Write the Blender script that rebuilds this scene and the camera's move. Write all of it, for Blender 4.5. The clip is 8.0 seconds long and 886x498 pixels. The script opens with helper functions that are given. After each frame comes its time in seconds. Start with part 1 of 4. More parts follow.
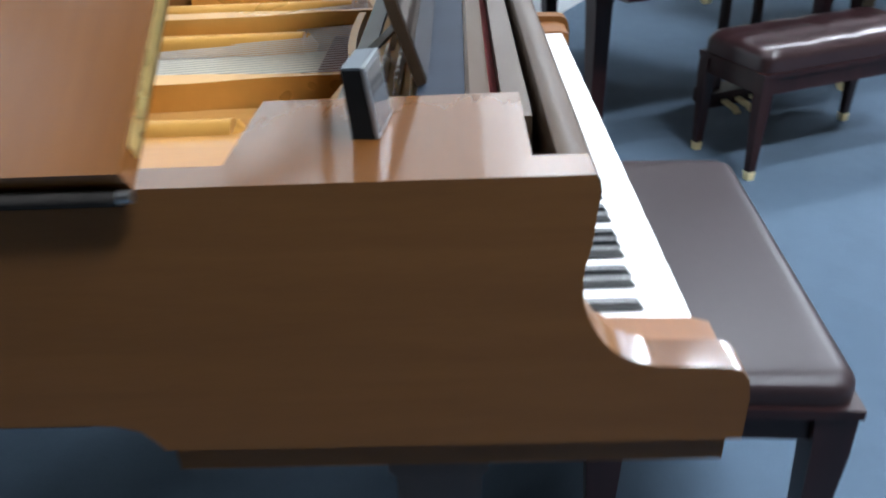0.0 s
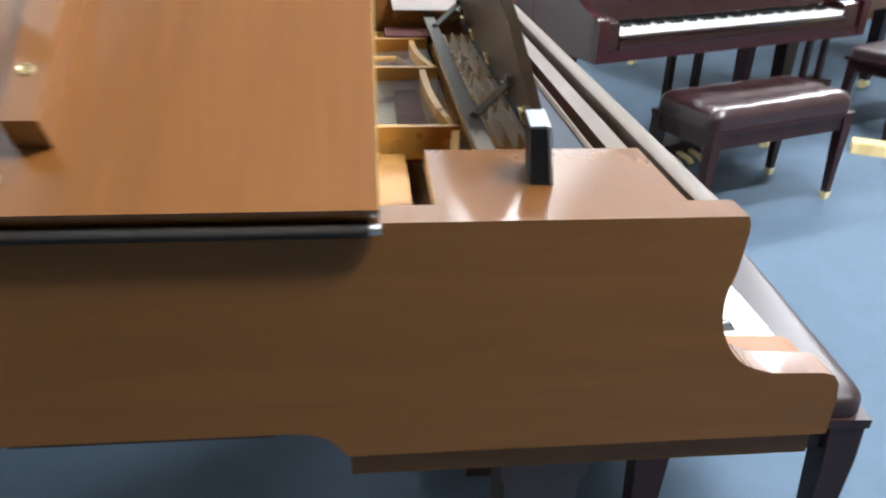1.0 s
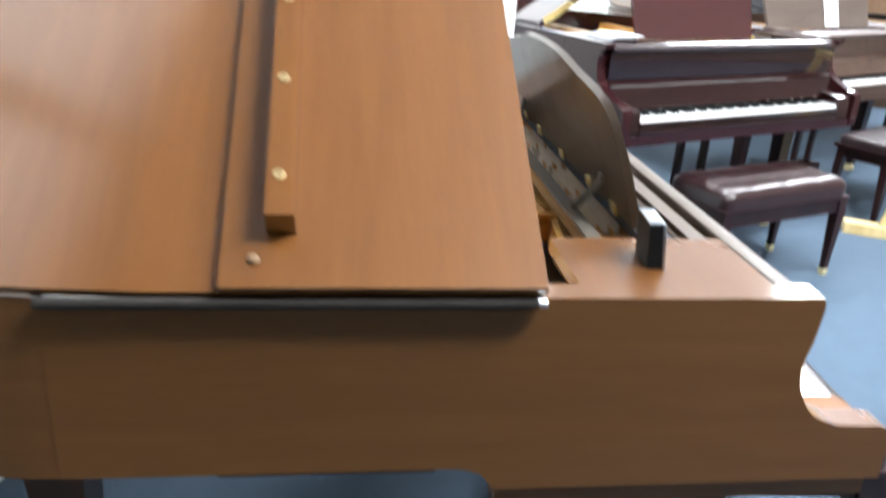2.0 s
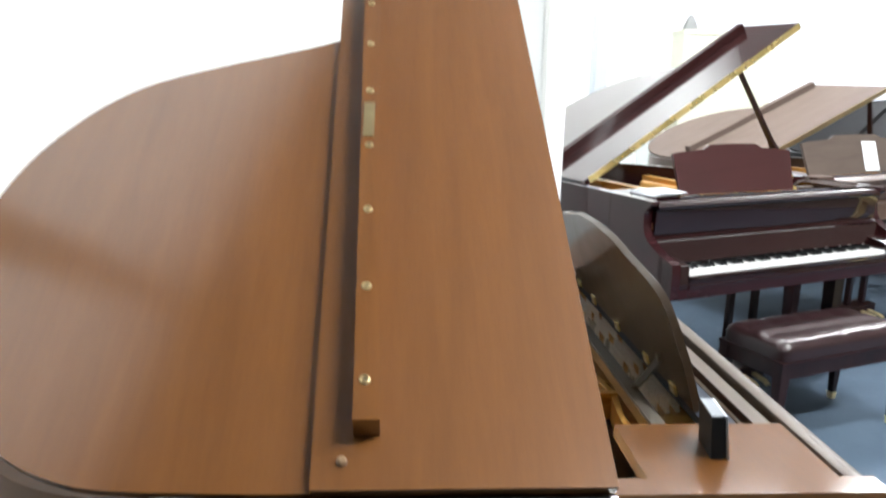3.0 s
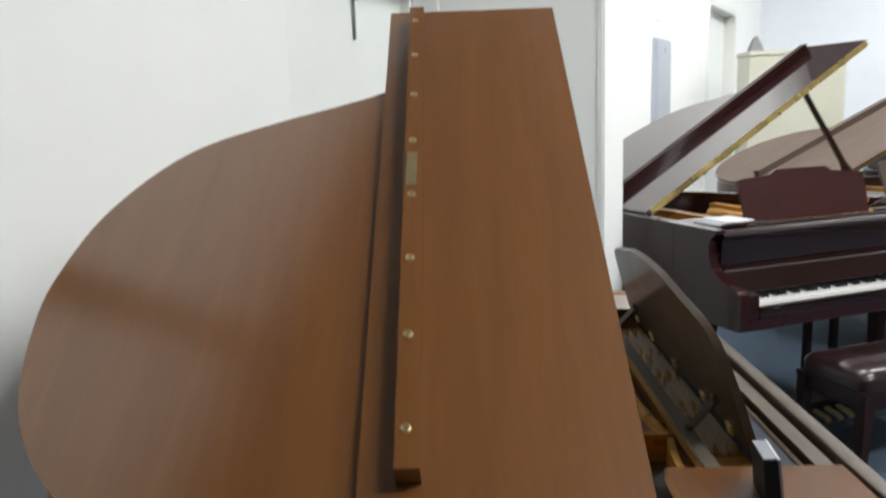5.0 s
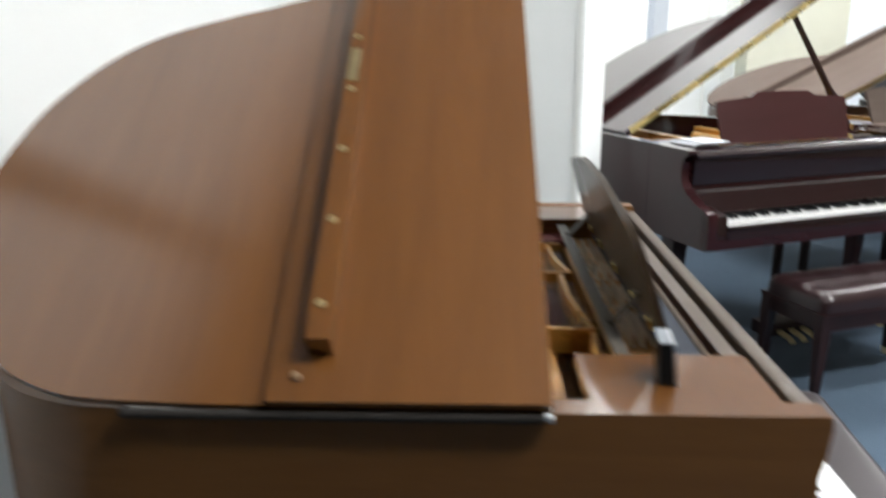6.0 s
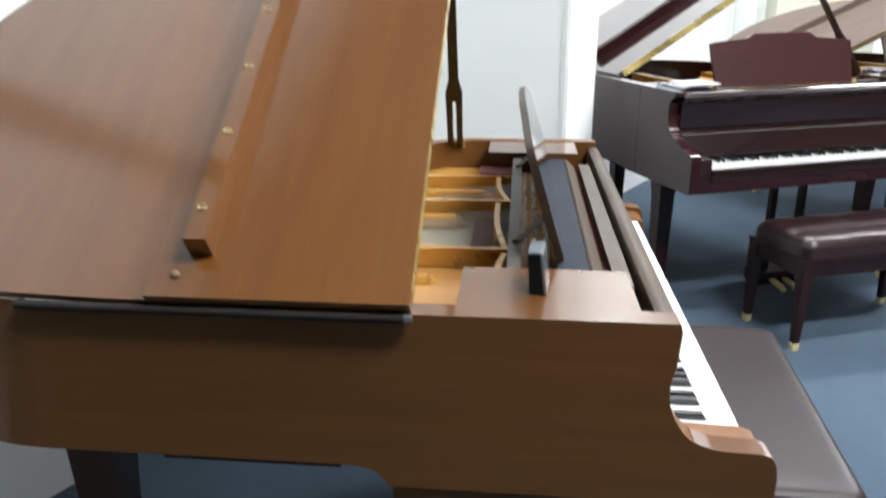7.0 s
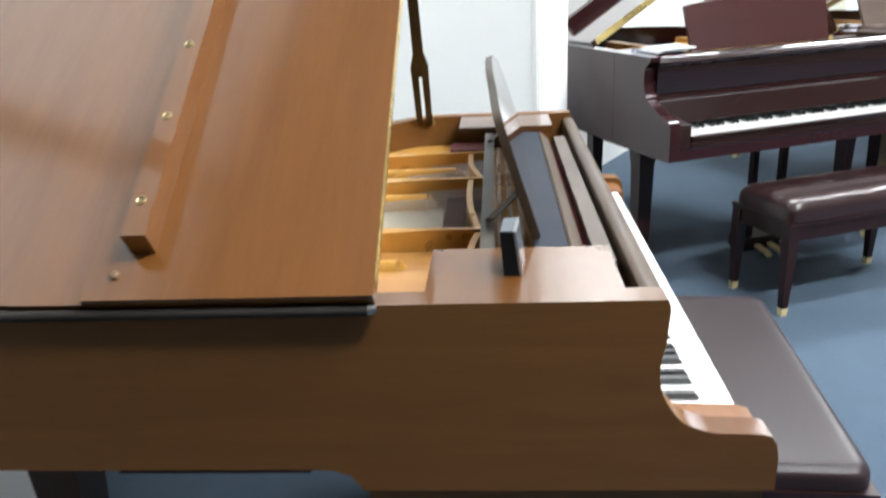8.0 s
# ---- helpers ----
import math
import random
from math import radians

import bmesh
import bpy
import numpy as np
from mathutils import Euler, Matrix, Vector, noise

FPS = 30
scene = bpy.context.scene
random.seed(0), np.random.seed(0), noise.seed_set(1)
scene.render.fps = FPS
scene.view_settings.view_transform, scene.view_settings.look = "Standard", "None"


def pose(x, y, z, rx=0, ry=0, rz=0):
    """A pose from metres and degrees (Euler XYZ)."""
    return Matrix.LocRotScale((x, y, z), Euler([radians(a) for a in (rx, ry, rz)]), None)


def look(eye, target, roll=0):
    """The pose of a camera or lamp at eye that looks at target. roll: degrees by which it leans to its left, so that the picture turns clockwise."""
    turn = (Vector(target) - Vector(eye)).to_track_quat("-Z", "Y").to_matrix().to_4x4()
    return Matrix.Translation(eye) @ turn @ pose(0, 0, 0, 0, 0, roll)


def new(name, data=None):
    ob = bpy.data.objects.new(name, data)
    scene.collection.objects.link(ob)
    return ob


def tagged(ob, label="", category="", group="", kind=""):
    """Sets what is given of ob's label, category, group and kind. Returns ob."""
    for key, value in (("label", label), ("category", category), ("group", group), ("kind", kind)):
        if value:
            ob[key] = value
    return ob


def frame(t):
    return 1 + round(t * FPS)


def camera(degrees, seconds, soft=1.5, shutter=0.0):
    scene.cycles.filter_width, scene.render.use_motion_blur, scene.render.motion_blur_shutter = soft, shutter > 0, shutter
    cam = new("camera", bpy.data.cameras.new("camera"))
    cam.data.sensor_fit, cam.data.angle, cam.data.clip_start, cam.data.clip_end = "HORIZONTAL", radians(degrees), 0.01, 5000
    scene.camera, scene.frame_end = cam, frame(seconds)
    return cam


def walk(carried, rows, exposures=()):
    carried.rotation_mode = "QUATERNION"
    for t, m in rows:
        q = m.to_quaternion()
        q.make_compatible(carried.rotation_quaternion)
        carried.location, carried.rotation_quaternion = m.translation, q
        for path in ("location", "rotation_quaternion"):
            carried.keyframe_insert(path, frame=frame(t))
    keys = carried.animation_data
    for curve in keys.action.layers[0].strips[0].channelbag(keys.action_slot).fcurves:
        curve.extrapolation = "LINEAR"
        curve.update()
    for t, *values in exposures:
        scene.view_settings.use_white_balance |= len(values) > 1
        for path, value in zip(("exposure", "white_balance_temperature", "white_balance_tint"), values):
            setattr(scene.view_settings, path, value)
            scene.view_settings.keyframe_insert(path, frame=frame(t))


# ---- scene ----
cam = camera(60.0, 8.0, soft=2.0, shutter=0.9)
PATH = [
    (0, (-0.112, -0.602, 1.282), (-0.178, 1.124, 0.274), -2.8),
    (0.2, (-0.155, -0.639, 1.295), (-0.182, 1.083, 0.279), -3.5),
    (0.5, (-0.253, -0.638, 1.317), (-0.233, 1.049, 0.244), -2.5),
    (0.8, (-0.36, -0.681, 1.315), (-0.199, 1.08, 0.379), -0.6),
    (1, (-0.414, -0.722, 1.339), (-0.219, 1.049, 0.43), 1.6),
    (1.2, (-0.482, -0.763, 1.345), (-0.213, 1.011, 0.461), 1.7),
    (2.3, (-0.691, -0.905, 1.479), (-0.461, 0.966, 0.81), 3.9),
    (2.5, (-0.703, -0.903, 1.499), (-0.515, 0.999, 0.909), 3.0),
    (2.8, (-0.712, -0.919, 1.532), (-0.557, 1.016, 1.053), 2.3),
    (3.0, (-0.709, -0.946, 1.558), (-0.581, 1.002, 1.124), 1.3),
    (3.5, (-0.714, -0.959, 1.573), (-0.609, 1.001, 1.19), 1.0),
    (4, (-0.713, -0.958, 1.608), (-0.627, 1.014, 1.284), 0.7),
    (4.5, (-0.706, -0.973, 1.636), (-0.676, 1.008, 1.364), -0.5),
    (4.7, (-0.696, -0.962, 1.616), (-0.7, 1.015, 1.317), -1.3),
    (5.8, (-0.537, -1.005, 1.546), (-0.696, 0.929, 1.059), -1.7),
    (5.9, (-0.548, -1.018, 1.541), (-0.636, 0.912, 1.026), -0.2),
    (6.0, (-0.519, -1.018, 1.529), (-0.594, 0.908, 0.997), -0.3),
    (6.3, (-0.422, -1.05, 1.514), (-0.471, 0.859, 0.921), 0.1),
    (6.5, (-0.347, -1.063, 1.494), (-0.462, 0.843, 0.896), 0.3),
    (6.8, (-0.271, -1.075, 1.484), (-0.457, 0.819, 0.867), 0.1),
    (7.0, (-0.247, -1.067, 1.47), (-0.435, 0.818, 0.829), -0.2),
    (7.3, (-0.234, -1.038, 1.451), (-0.404, 0.83, 0.758), -0.3),
    (7.5, (-0.23, -1.023, 1.443), (-0.413, 0.835, 0.727), -1.3),
    (7.8, (-0.234, -0.987, 1.442), (-0.394, 0.875, 0.73), -2.9),
    (8.0, (-0.228, -0.972, 1.437), (-0.375, 0.901, 0.752), -2.9),
]
EXPOSURES = [(0.0, -0.05, 5500, 10), (0.5, 0.28, 5550, 10), (1.0, 0.64, 5900, 10), (2.3, 0.76, 5850, 10), (2.5, 0.7, 5850, 10), (3.0, 0.15, 6050, 10), (3.5, -0.56, 6250, 10),
             (4.5, -0.85, 6250, 10), (5.8, -0.58, 6200, 10), (6.5, -0.15, 6050, 10), (7.5, -0.1, 6000, 10), (8.0, 0.13, 6000, 10)]
walk(cam, [(t, look(eye, target, roll)) for t, eye, target, roll in PATH], EXPOSURES)

# ---- room plan (axes of the showroom are turned against the first piano) ----
AZ = radians(24.0)
D = Vector((math.sin(AZ), math.cos(AZ), 0))      # along the left wall, going away
N = Vector((math.cos(AZ), -math.sin(AZ), 0))     # out of the left wall, into the room
AB = Vector((-0.755, 2.777, 0))                  # corner of left wall and pillar wall
EL = Vector((-0.034, 2.456, 0))                  # near end of the pillar wall
ER = EL + 0.365 * D
CS = Vector((-0.347, 3.075, 0))                  # start of the far side wall
CE = Vector((3.35, 9.74, 0))                     # far corner
CD = (CE - CS).normalized()
CN = Vector((CD.y, -CD.x, 0))
EE = CE + 6.0 * CN
FE = EE - 18.0 * CD
AS = AB - 13.0 * D
AW = AB - 4.6 * D                                 # where the white part of the left wall ends
CEIL = 4.2
ROWK, ROWB = Vector((0.949, 0.316, 0)), Vector((-0.316, 0.949, 0))   # rows of ceiling fittings

# ---- light: closed room, ceiling troffers ----
world = bpy.data.worlds.new("world")
scene.world = world
world.use_nodes = True
world.node_tree.nodes["Background"].inputs[0].default_value = (0.8, 0.88, 1.0, 1)
world.node_tree.nodes["Background"].inputs[1].default_value = 0.05
TROFFER = 130.0


# ---- materials ----
def material(name):
    m = bpy.data.materials.new(name)
    m.use_nodes = True
    nt = m.node_tree
    return m, nt, nt.nodes["Principled BSDF"], nt.nodes, nt.links


def setp(b, **k):
    for key, v in k.items():
        b.inputs[key.replace("_", " ")].default_value = v


def coords(nt, scale):
    tc = nt.nodes.new("ShaderNodeTexCoord")
    mp = nt.nodes.new("ShaderNodeMapping")
    mp.inputs["Scale"].default_value = scale
    nt.links.new(tc.outputs["Object"], mp.inputs[0])
    return mp.outputs[0]


def noise_node(nt, vec, scale, detail=4.0, rough=0.55, distort=0.0):
    n = nt.nodes.new("ShaderNodeTexNoise")
    n.inputs["Scale"].default_value = scale
    n.inputs["Detail"].default_value = detail
    n.inputs["Roughness"].default_value = rough
    n.inputs["Distortion"].default_value = distort
    nt.links.new(vec, n.inputs["Vector"])
    return n.outputs["Fac"]


def ramp(nt, fac, stops):
    r = nt.nodes.new("ShaderNodeValToRGB")
    e = r.color_ramp.elements
    while len(e) < len(stops):
        e.new(0.5)
    for k, (p, c) in enumerate(stops):
        e[k].position, e[k].color = p, (*c, 1)
    nt.links.new(fac, r.inputs[0])
    return r.outputs[0]


def mixc(nt, fac, a, b, mode="MIX"):
    m = nt.nodes.new("ShaderNodeMix")
    m.data_type, m.blend_type = "RGBA", mode
    for sock, v in ((m.inputs[0], fac), (m.inputs[6], a), (m.inputs[7], b)):
        if isinstance(v, (int, float)):
            sock.default_value = v
        elif isinstance(v, tuple):
            sock.default_value = (*v, 1)
        else:
            nt.links.new(v, sock)
    return m.outputs[2]


def bump(nt, b, height, strength, dist):
    n = nt.nodes.new("ShaderNodeBump")
    n.inputs["Strength"].default_value, n.inputs["Distance"].default_value = strength, dist
    nt.links.new(height, n.inputs["Height"])
    nt.links.new(n.outputs[0], b.inputs["Normal"])


def wood(name, dark, mid, light, stretch, rough=0.3, coat=0.3, coat_rough=0.12, relief=0.02, coat_ior=1.5, spec=0.5):
    """Stained veneer: grain lines along the axis with the small scale, broad figure, worn gloss."""
    m, nt, b, nodes, links = material(name)
    v = coords(nt, stretch)
    fig = noise_node(nt, v, 2.2, 3.0, 0.5, 0.6)
    grain = noise_node(nt, v, 14.0, 6.0, 0.65, 0.3)
    pores = noise_node(nt, v, 55.0, 3.0, 0.6)
    base = ramp(nt, fig, [(0.25, dark), (0.5, mid), (0.78, light)])
    g = ramp(nt, grain, [(0.3, (0.89, 0.88, 0.87)), (0.62, (1.04, 1.04, 1.04))])
    p = ramp(nt, pores, [(0.34, (0.93, 0.92, 0.91)), (0.5, (1.0, 1.0, 1.0))])
    c = mixc(nt, 0.5, mixc(nt, 0.5, base, g, "MULTIPLY"), p, "MULTIPLY")
    links.new(c, b.inputs["Base Color"])
    smear = noise_node(nt, coords(nt, (1, 1, 1)), 3.5, 4.0, 0.6, 0.4)
    mr = nodes.new("ShaderNodeMapRange")
    mr.inputs["To Min"].default_value, mr.inputs["To Max"].default_value = rough * 0.8, rough * 1.3
    links.new(smear, mr.inputs[0])
    links.new(mr.outputs[0], b.inputs["Roughness"])
    setp(b, Coat_Weight=coat, Coat_Roughness=coat_rough, Coat_IOR=coat_ior, Specular_IOR_Level=spec)
    if relief:
        bump(nt, b, grain, relief * 5, 0.0006)
    return m


def plain(name, color, rough=0.5, metal=0.0, vary=0.12, scale=18.0, relief=0.0, coat=0.0, spec=0.5):
    m, nt, b, nodes, links = material(name)
    v = coords(nt, (1, 1, 1))
    n1 = noise_node(nt, v, scale, 5.0, 0.6)
    n2 = noise_node(nt, v, scale * 0.13, 3.0, 0.5)
    lo = tuple(c * (1 - vary) for c in color)
    hi = tuple(min(1, c * (1 + vary)) for c in color)
    c = mixc(nt, 0.5, ramp(nt, n1, [(0.3, lo), (0.7, hi)]), ramp(nt, n2, [(0.3, lo), (0.7, hi)]))
    links.new(c, b.inputs["Base Color"])
    mr = nodes.new("ShaderNodeMapRange")
    mr.inputs["To Min"].default_value, mr.inputs["To Max"].default_value = rough * 0.85, min(1.0, rough * 1.2)
    links.new(n2, mr.inputs[0])
    links.new(mr.outputs[0], b.inputs["Roughness"])
    setp(b, Metallic=metal, Coat_Weight=coat, Coat_Roughness=0.06, Specular_IOR_Level=spec)
    if relief:
        bump(nt, b, n1, min(1.0, relief), 0.002)
    return m


def glow(name, color, strength):
    m, nt, b, nodes, links = material(name)
    setp(b, Base_Color=(*color, 1), Emission_Color=(*color, 1), Emission_Strength=strength)
    return m


WAL = ((0.120, 0.0445, 0.0072), (0.135, 0.0505, 0.0084), (0.152, 0.0575, 0.0100))
# Case walnut darkened for the legs: the shade under the piano is in the colour.
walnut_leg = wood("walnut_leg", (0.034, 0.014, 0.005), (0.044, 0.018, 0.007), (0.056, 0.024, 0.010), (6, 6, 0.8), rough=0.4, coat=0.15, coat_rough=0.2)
walnut_side = wood("walnut_side", (0.121, 0.0535, 0.0140), (0.137, 0.0605, 0.0160), (0.156, 0.0700, 0.0188), (0.9, 6, 9), rough=0.45, coat=0.27, coat_rough=0.12, spec=0.12)
walnut_lid = wood("walnut_lid", *WAL, (9, 0.8, 6), rough=0.5, coat=1.0, coat_rough=0.16, coat_ior=1.9, spec=0.1)
walnut_lip = wood("walnut_lip", *WAL, (9, 0.8, 6), rough=0.4, coat=1.0, coat_rough=0.06, coat_ior=1.9, spec=0.1)
# Same walnut as the case, base darkened and coat raised for paler reflections on top.
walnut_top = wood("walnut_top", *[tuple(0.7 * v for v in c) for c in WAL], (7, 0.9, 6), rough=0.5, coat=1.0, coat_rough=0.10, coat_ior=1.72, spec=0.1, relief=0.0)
walnut_cheek = wood("walnut_cheek", *WAL, (7, 0.9, 6), rough=0.5, coat=0.3, coat_rough=0.34, coat_ior=1.5, spec=0.1)
walnut_rail = wood("walnut_rail", (0.046, 0.029, 0.017), (0.053, 0.034, 0.020), (0.061, 0.040, 0.024), (7, 0.9, 6), rough=0.5, coat=0.42, coat_rough=0.32, coat_ior=1.5, spec=0.1)
mahog = ((0.0145, 0.0042, 0.0042), (0.018, 0.0050, 0.0050), (0.023, 0.0064, 0.0060))
mahog_side = wood("mahogany_side", (0.0185, 0.0050, 0.0060), (0.0210, 0.0057, 0.0067), (0.0240, 0.0065, 0.0075), (0.9, 6, 9), rough=0.14, coat=1.0, coat_rough=0.02, coat_ior=1.25, spec=0.1, relief=0.004)
# Base darker than the other mahogany: a dark room's reflection painted in.
mahog_fall = wood("mahogany_fallboard", (0.0085, 0.0020, 0.0020), (0.0100, 0.0023, 0.0023), (0.0120, 0.0028, 0.0027), (9, 0.8, 6), rough=0.3, coat=1.0, coat_rough=0.02, coat_ior=1.5, spec=0.08, relief=0.003)
mahog_lid = wood("mahogany_lid", *mahog, (9, 0.8, 6), rough=0.14, coat=1.0, coat_rough=0.02, coat_ior=1.42, spec=0.3)
# Brighter base than the other mahogany, in place of the ceiling's reflection.
mahog_desk = wood("mahogany_desk", (0.029, 0.0072, 0.0075), (0.034, 0.0085, 0.0088), (0.040, 0.0102, 0.0102), (6, 0.9, 6), rough=0.3, coat=1.0, coat_rough=0.04, coat_ior=1.5, spec=0.2)
mahog_lip = wood("mahogany_lip", *mahog, (9, 0.8, 6), rough=0.4, coat=0.4, coat_rough=0.05, coat_ior=1.22, spec=0.05)
oakish = ((0.034, 0.018, 0.012), (0.052, 0.028, 0.018), (0.072, 0.040, 0.027))
brown_side = wood("brown_side", *oakish, (0.9, 6, 9), rough=0.4, coat=0.2, coat_rough=0.15)
# Paler, greyer than brown_side: the lid's reflected sheen is put into the base colour.
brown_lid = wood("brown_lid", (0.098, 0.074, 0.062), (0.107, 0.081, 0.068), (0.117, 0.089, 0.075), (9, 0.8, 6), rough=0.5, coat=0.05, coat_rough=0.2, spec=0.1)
brown_case = wood("brown_cabinet_wood", (0.10, 0.055, 0.028), (0.13, 0.074, 0.038), (0.17, 0.10, 0.053), (6, 6, 0.8), rough=0.45, coat=0.2)
# Lighter copy of the brown wood, its base holding part of the desk's reflection.
brown_desk = wood("brown_desk_wood", (0.070, 0.050, 0.040), (0.090, 0.066, 0.053), (0.110, 0.083, 0.068), (6, 0.9, 6), rough=0.4, coat=0.5, coat_rough=0.15)
black_side = plain("black_lacquer", (0.012, 0.012, 0.013), 0.4, coat=0.08, spec=0.1)
dark_wood = wood("dark_leg_wood", (0.009, 0.0035, 0.0035), (0.016, 0.0055, 0.0055), (0.026, 0.009, 0.008), (6, 6, 0.8), rough=0.35, coat=0.2, coat_rough=0.08, spec=0.2)
dark_desk = wood("desk_back_wood", (0.022, 0.0145, 0.0085), (0.031, 0.020, 0.0115), (0.042, 0.027, 0.016), (6, 0.9, 6), rough=0.5, coat=0.5, coat_rough=0.16, coat_ior=1.42, spec=0.1)
desk_face = wood("desk_face_wood", (0.012, 0.0085, 0.006), (0.018, 0.012, 0.008), (0.026, 0.017, 0.011), (6, 0.9, 6), rough=0.4, coat=1.0, coat_rough=0.05, coat_ior=1.6, spec=0.2)
spruce = wood("spruce", (0.36, 0.165, 0.038), (0.43, 0.215, 0.055), (0.50, 0.27, 0.078), (0.7, 9, 9), rough=0.3, coat=0.3)
blond = wood("blond_wood", (0.50, 0.38, 0.16), (0.60, 0.47, 0.22), (0.68, 0.55, 0.28), (7, 7, 0.8), rough=0.4, coat=0.2)
gold = plain("gold_bronze_paint", (0.58, 0.31, 0.065), 0.28, 0.35, 0.10, 30, 0.05)
brass = plain("brass", (0.82, 0.66, 0.27), 0.27, 0.9, 0.2, 60)
dull_stud = plain("dull_stud", (0.22, 0.14, 0.075), 0.5, 0.2, 0.15, 60)
pale_brass = plain("pale_brass", (0.78, 0.66, 0.36), 0.5, 0.45, 0.15, 50)
old_brass = plain("dull_brass", (0.42, 0.33, 0.17), 0.38, 0.9, 0.2, 60)
steel = plain("steel", (0.55, 0.55, 0.54), 0.3, 1.0, 0.12, 50)
hinge_dark = plain("hinge_grey", (0.036, 0.032, 0.029), 0.7, 0.0, 0.2, 45, spec=0.08)
# Pins kept pale to make up for light the desk shuts out.
pin_steel = plain("nickel_pins", (0.82, 0.80, 0.76), 0.28, 0.5, 0.1, 50)
rail_grey = plain("grey_rail", (0.105, 0.092, 0.075), 0.4, 0.1, 0.15, 25)
strut_grey = plain("strut_grey", (0.085, 0.078, 0.068), 0.45, 0.3, 0.15, 40)
silver = plain("silver_plastic", (0.30, 0.32, 0.335), 0.30, 0.7, 0.06, 40)
cap_grey = plain("grey_plastic", (0.10, 0.115, 0.13), 0.35, 0.3, 0.1, 40)
rubber = plain("black_plastic", (0.008, 0.009, 0.010), 0.5, 0, 0.2, 60, 0.05, spec=0.12)
screen = plain("grey_screen", (0.06, 0.065, 0.07), 0.12, 0, 0.1, 20, coat=0.8)
felt_red = plain("red_felt", (0.17, 0.018, 0.015), 0.95, 0, 0.25, 120, 0.4)
felt_dark = plain("maroon_felt", (0.10, 0.014, 0.014), 0.95, 0, 0.3, 120, 0.4)
cream = plain("cream_bed", (0.60, 0.56, 0.44), 0.4, 0.1, 0.08, 60)
# Board colour brightened in place of light that doesn't reach under the desk.
pin_ground = plain("pin_board", (0.45, 0.25, 0.08), 0.6, 0, 0.2, 60)
slate = plain("dark_blue_ledge", (0.017, 0.022, 0.032), 0.6, 0, 0.25, 10, spec=0.12)
ivory = plain("key_ivory", (0.86, 0.86, 0.84), 0.16, 0, 0.03, 8, coat=0.6)
ebony = plain("key_ebony", (0.010, 0.011, 0.012), 0.24, 0, 0.15, 30, coat=0.3)
leather_plum = plain("plum_leather", (0.020, 0.009, 0.0095), 0.36, 0, 0.25, 70, 0.06, coat=0.35, spec=0.3)
piping_plum = plain("plum_piping", (0.10, 0.06, 0.062), 0.45, 0, 0.15, 60)
leather_brown = plain("brown_leather", (0.020, 0.013, 0.014), 0.33, 0, 0.10, 40, spec=0.19)
paper_grey = plain("grey_white_paper", (0.55, 0.57, 0.60), 0.6, 0, 0.05, 9)
paper = plain("white_paper", (0.84, 0.86, 0.88), 0.7, 0, 0.03, 12)
wall_paint = plain("white_wall_paint", (0.86, 0.88, 0.87), 0.7, 0, 0.025, 4)
wall_blue = plain("pale_blue_grey_paint", (0.82, 0.86, 0.92), 0.7, 0, 0.025, 4, 0.04)
# Made-up dark tone for walls out of view, keeps bounced light low.
wall_dim = plain("unseen_wall_taupe", (0.12, 0.105, 0.09), 0.7, 0, 0.05, 4, 0.04)
door_paint = plain("door_paint", (0.82, 0.85, 0.83), 0.5, 0, 0.03, 5)
strip_paint = plain("dark_strip_paint", (0.24, 0.20, 0.17), 0.5, 0, 0.08, 10)
trim_paint = plain("trim_paint", (0.78, 0.79, 0.76), 0.45, 0, 0.03, 5)
panel_paint = plain("panel_grey_paint", (0.42, 0.46, 0.52), 0.4, 0.1, 0.05, 14)
beige = plain("beige_laminate", (0.56, 0.56, 0.46), 0.5, 0, 0.05, 6)
ceil_tile = plain("ceiling_tile", (0.30, 0.30, 0.30), 0.9, 0, 0.06, 40, 0.2)
dull_grey = plain("dull_grey_metal", (0.17, 0.175, 0.175), 0.5, 0.1, 0.15, 40)
iron = plain("dark_iron", (0.05, 0.052, 0.05), 0.4, 0.6, 0.2, 40)
lamp_glow = glow("lamp_diffuser", (1.0, 0.98, 0.93), TROFFER)
exit_glow = glow("exit_sign_red", (1.0, 0.25, 0.22), 1.6)


def carpet_material():
    m, nt, b, nodes, links = material("blue_carpet")
    v = coords(nt, (1, 1, 1))
    tuft = noise_node(nt, v, 420.0, 2.0, 0.7)
    patch = noise_node(nt, v, 1.3, 5.0, 0.6, 0.5)
    dirt = noise_node(nt, v, 9.0, 5.0, 0.7)
    c = ramp(nt, tuft, [(0.3, (0.042, 0.065, 0.095)), (0.7, (0.075, 0.109, 0.150))])
    c = mixc(nt, 0.6, c, ramp(nt, patch, [(0.3, (0.82, 0.82, 0.84)), (0.7, (1.08, 1.08, 1.06))]), "MULTIPLY")
    c = mixc(nt, 0.5, c, ramp(nt, dirt, [(0.35, (0.85, 0.85, 0.85)), (0.6, (1.03, 1.03, 1.03))]), "MULTIPLY")
    links.new(c, b.inputs["Base Color"])
    setp(b, Roughness=0.95, Sheen_Weight=0.04, Sheen_Roughness=0.5, Specular_IOR_Level=0.2)
    bump(nt, b, tuft, 0.6, 0.003)
    return m


carpet = carpet_material()


# ---- mesh helpers ----
def add_box(bm, x0, x1, y0, y1, z0, z1):
    vs = [bm.verts.new((x, y, z)) for z in (z0, z1) for y in (y0, y1) for x in (x0, x1)]
    for f in ((0, 2, 3, 1), (4, 5, 7, 6), (0, 1, 5, 4), (2, 6, 7, 3), (0, 4, 6, 2), (1, 3, 7, 5)):
        bm.faces.new([vs[i] for i in f])
    return bm


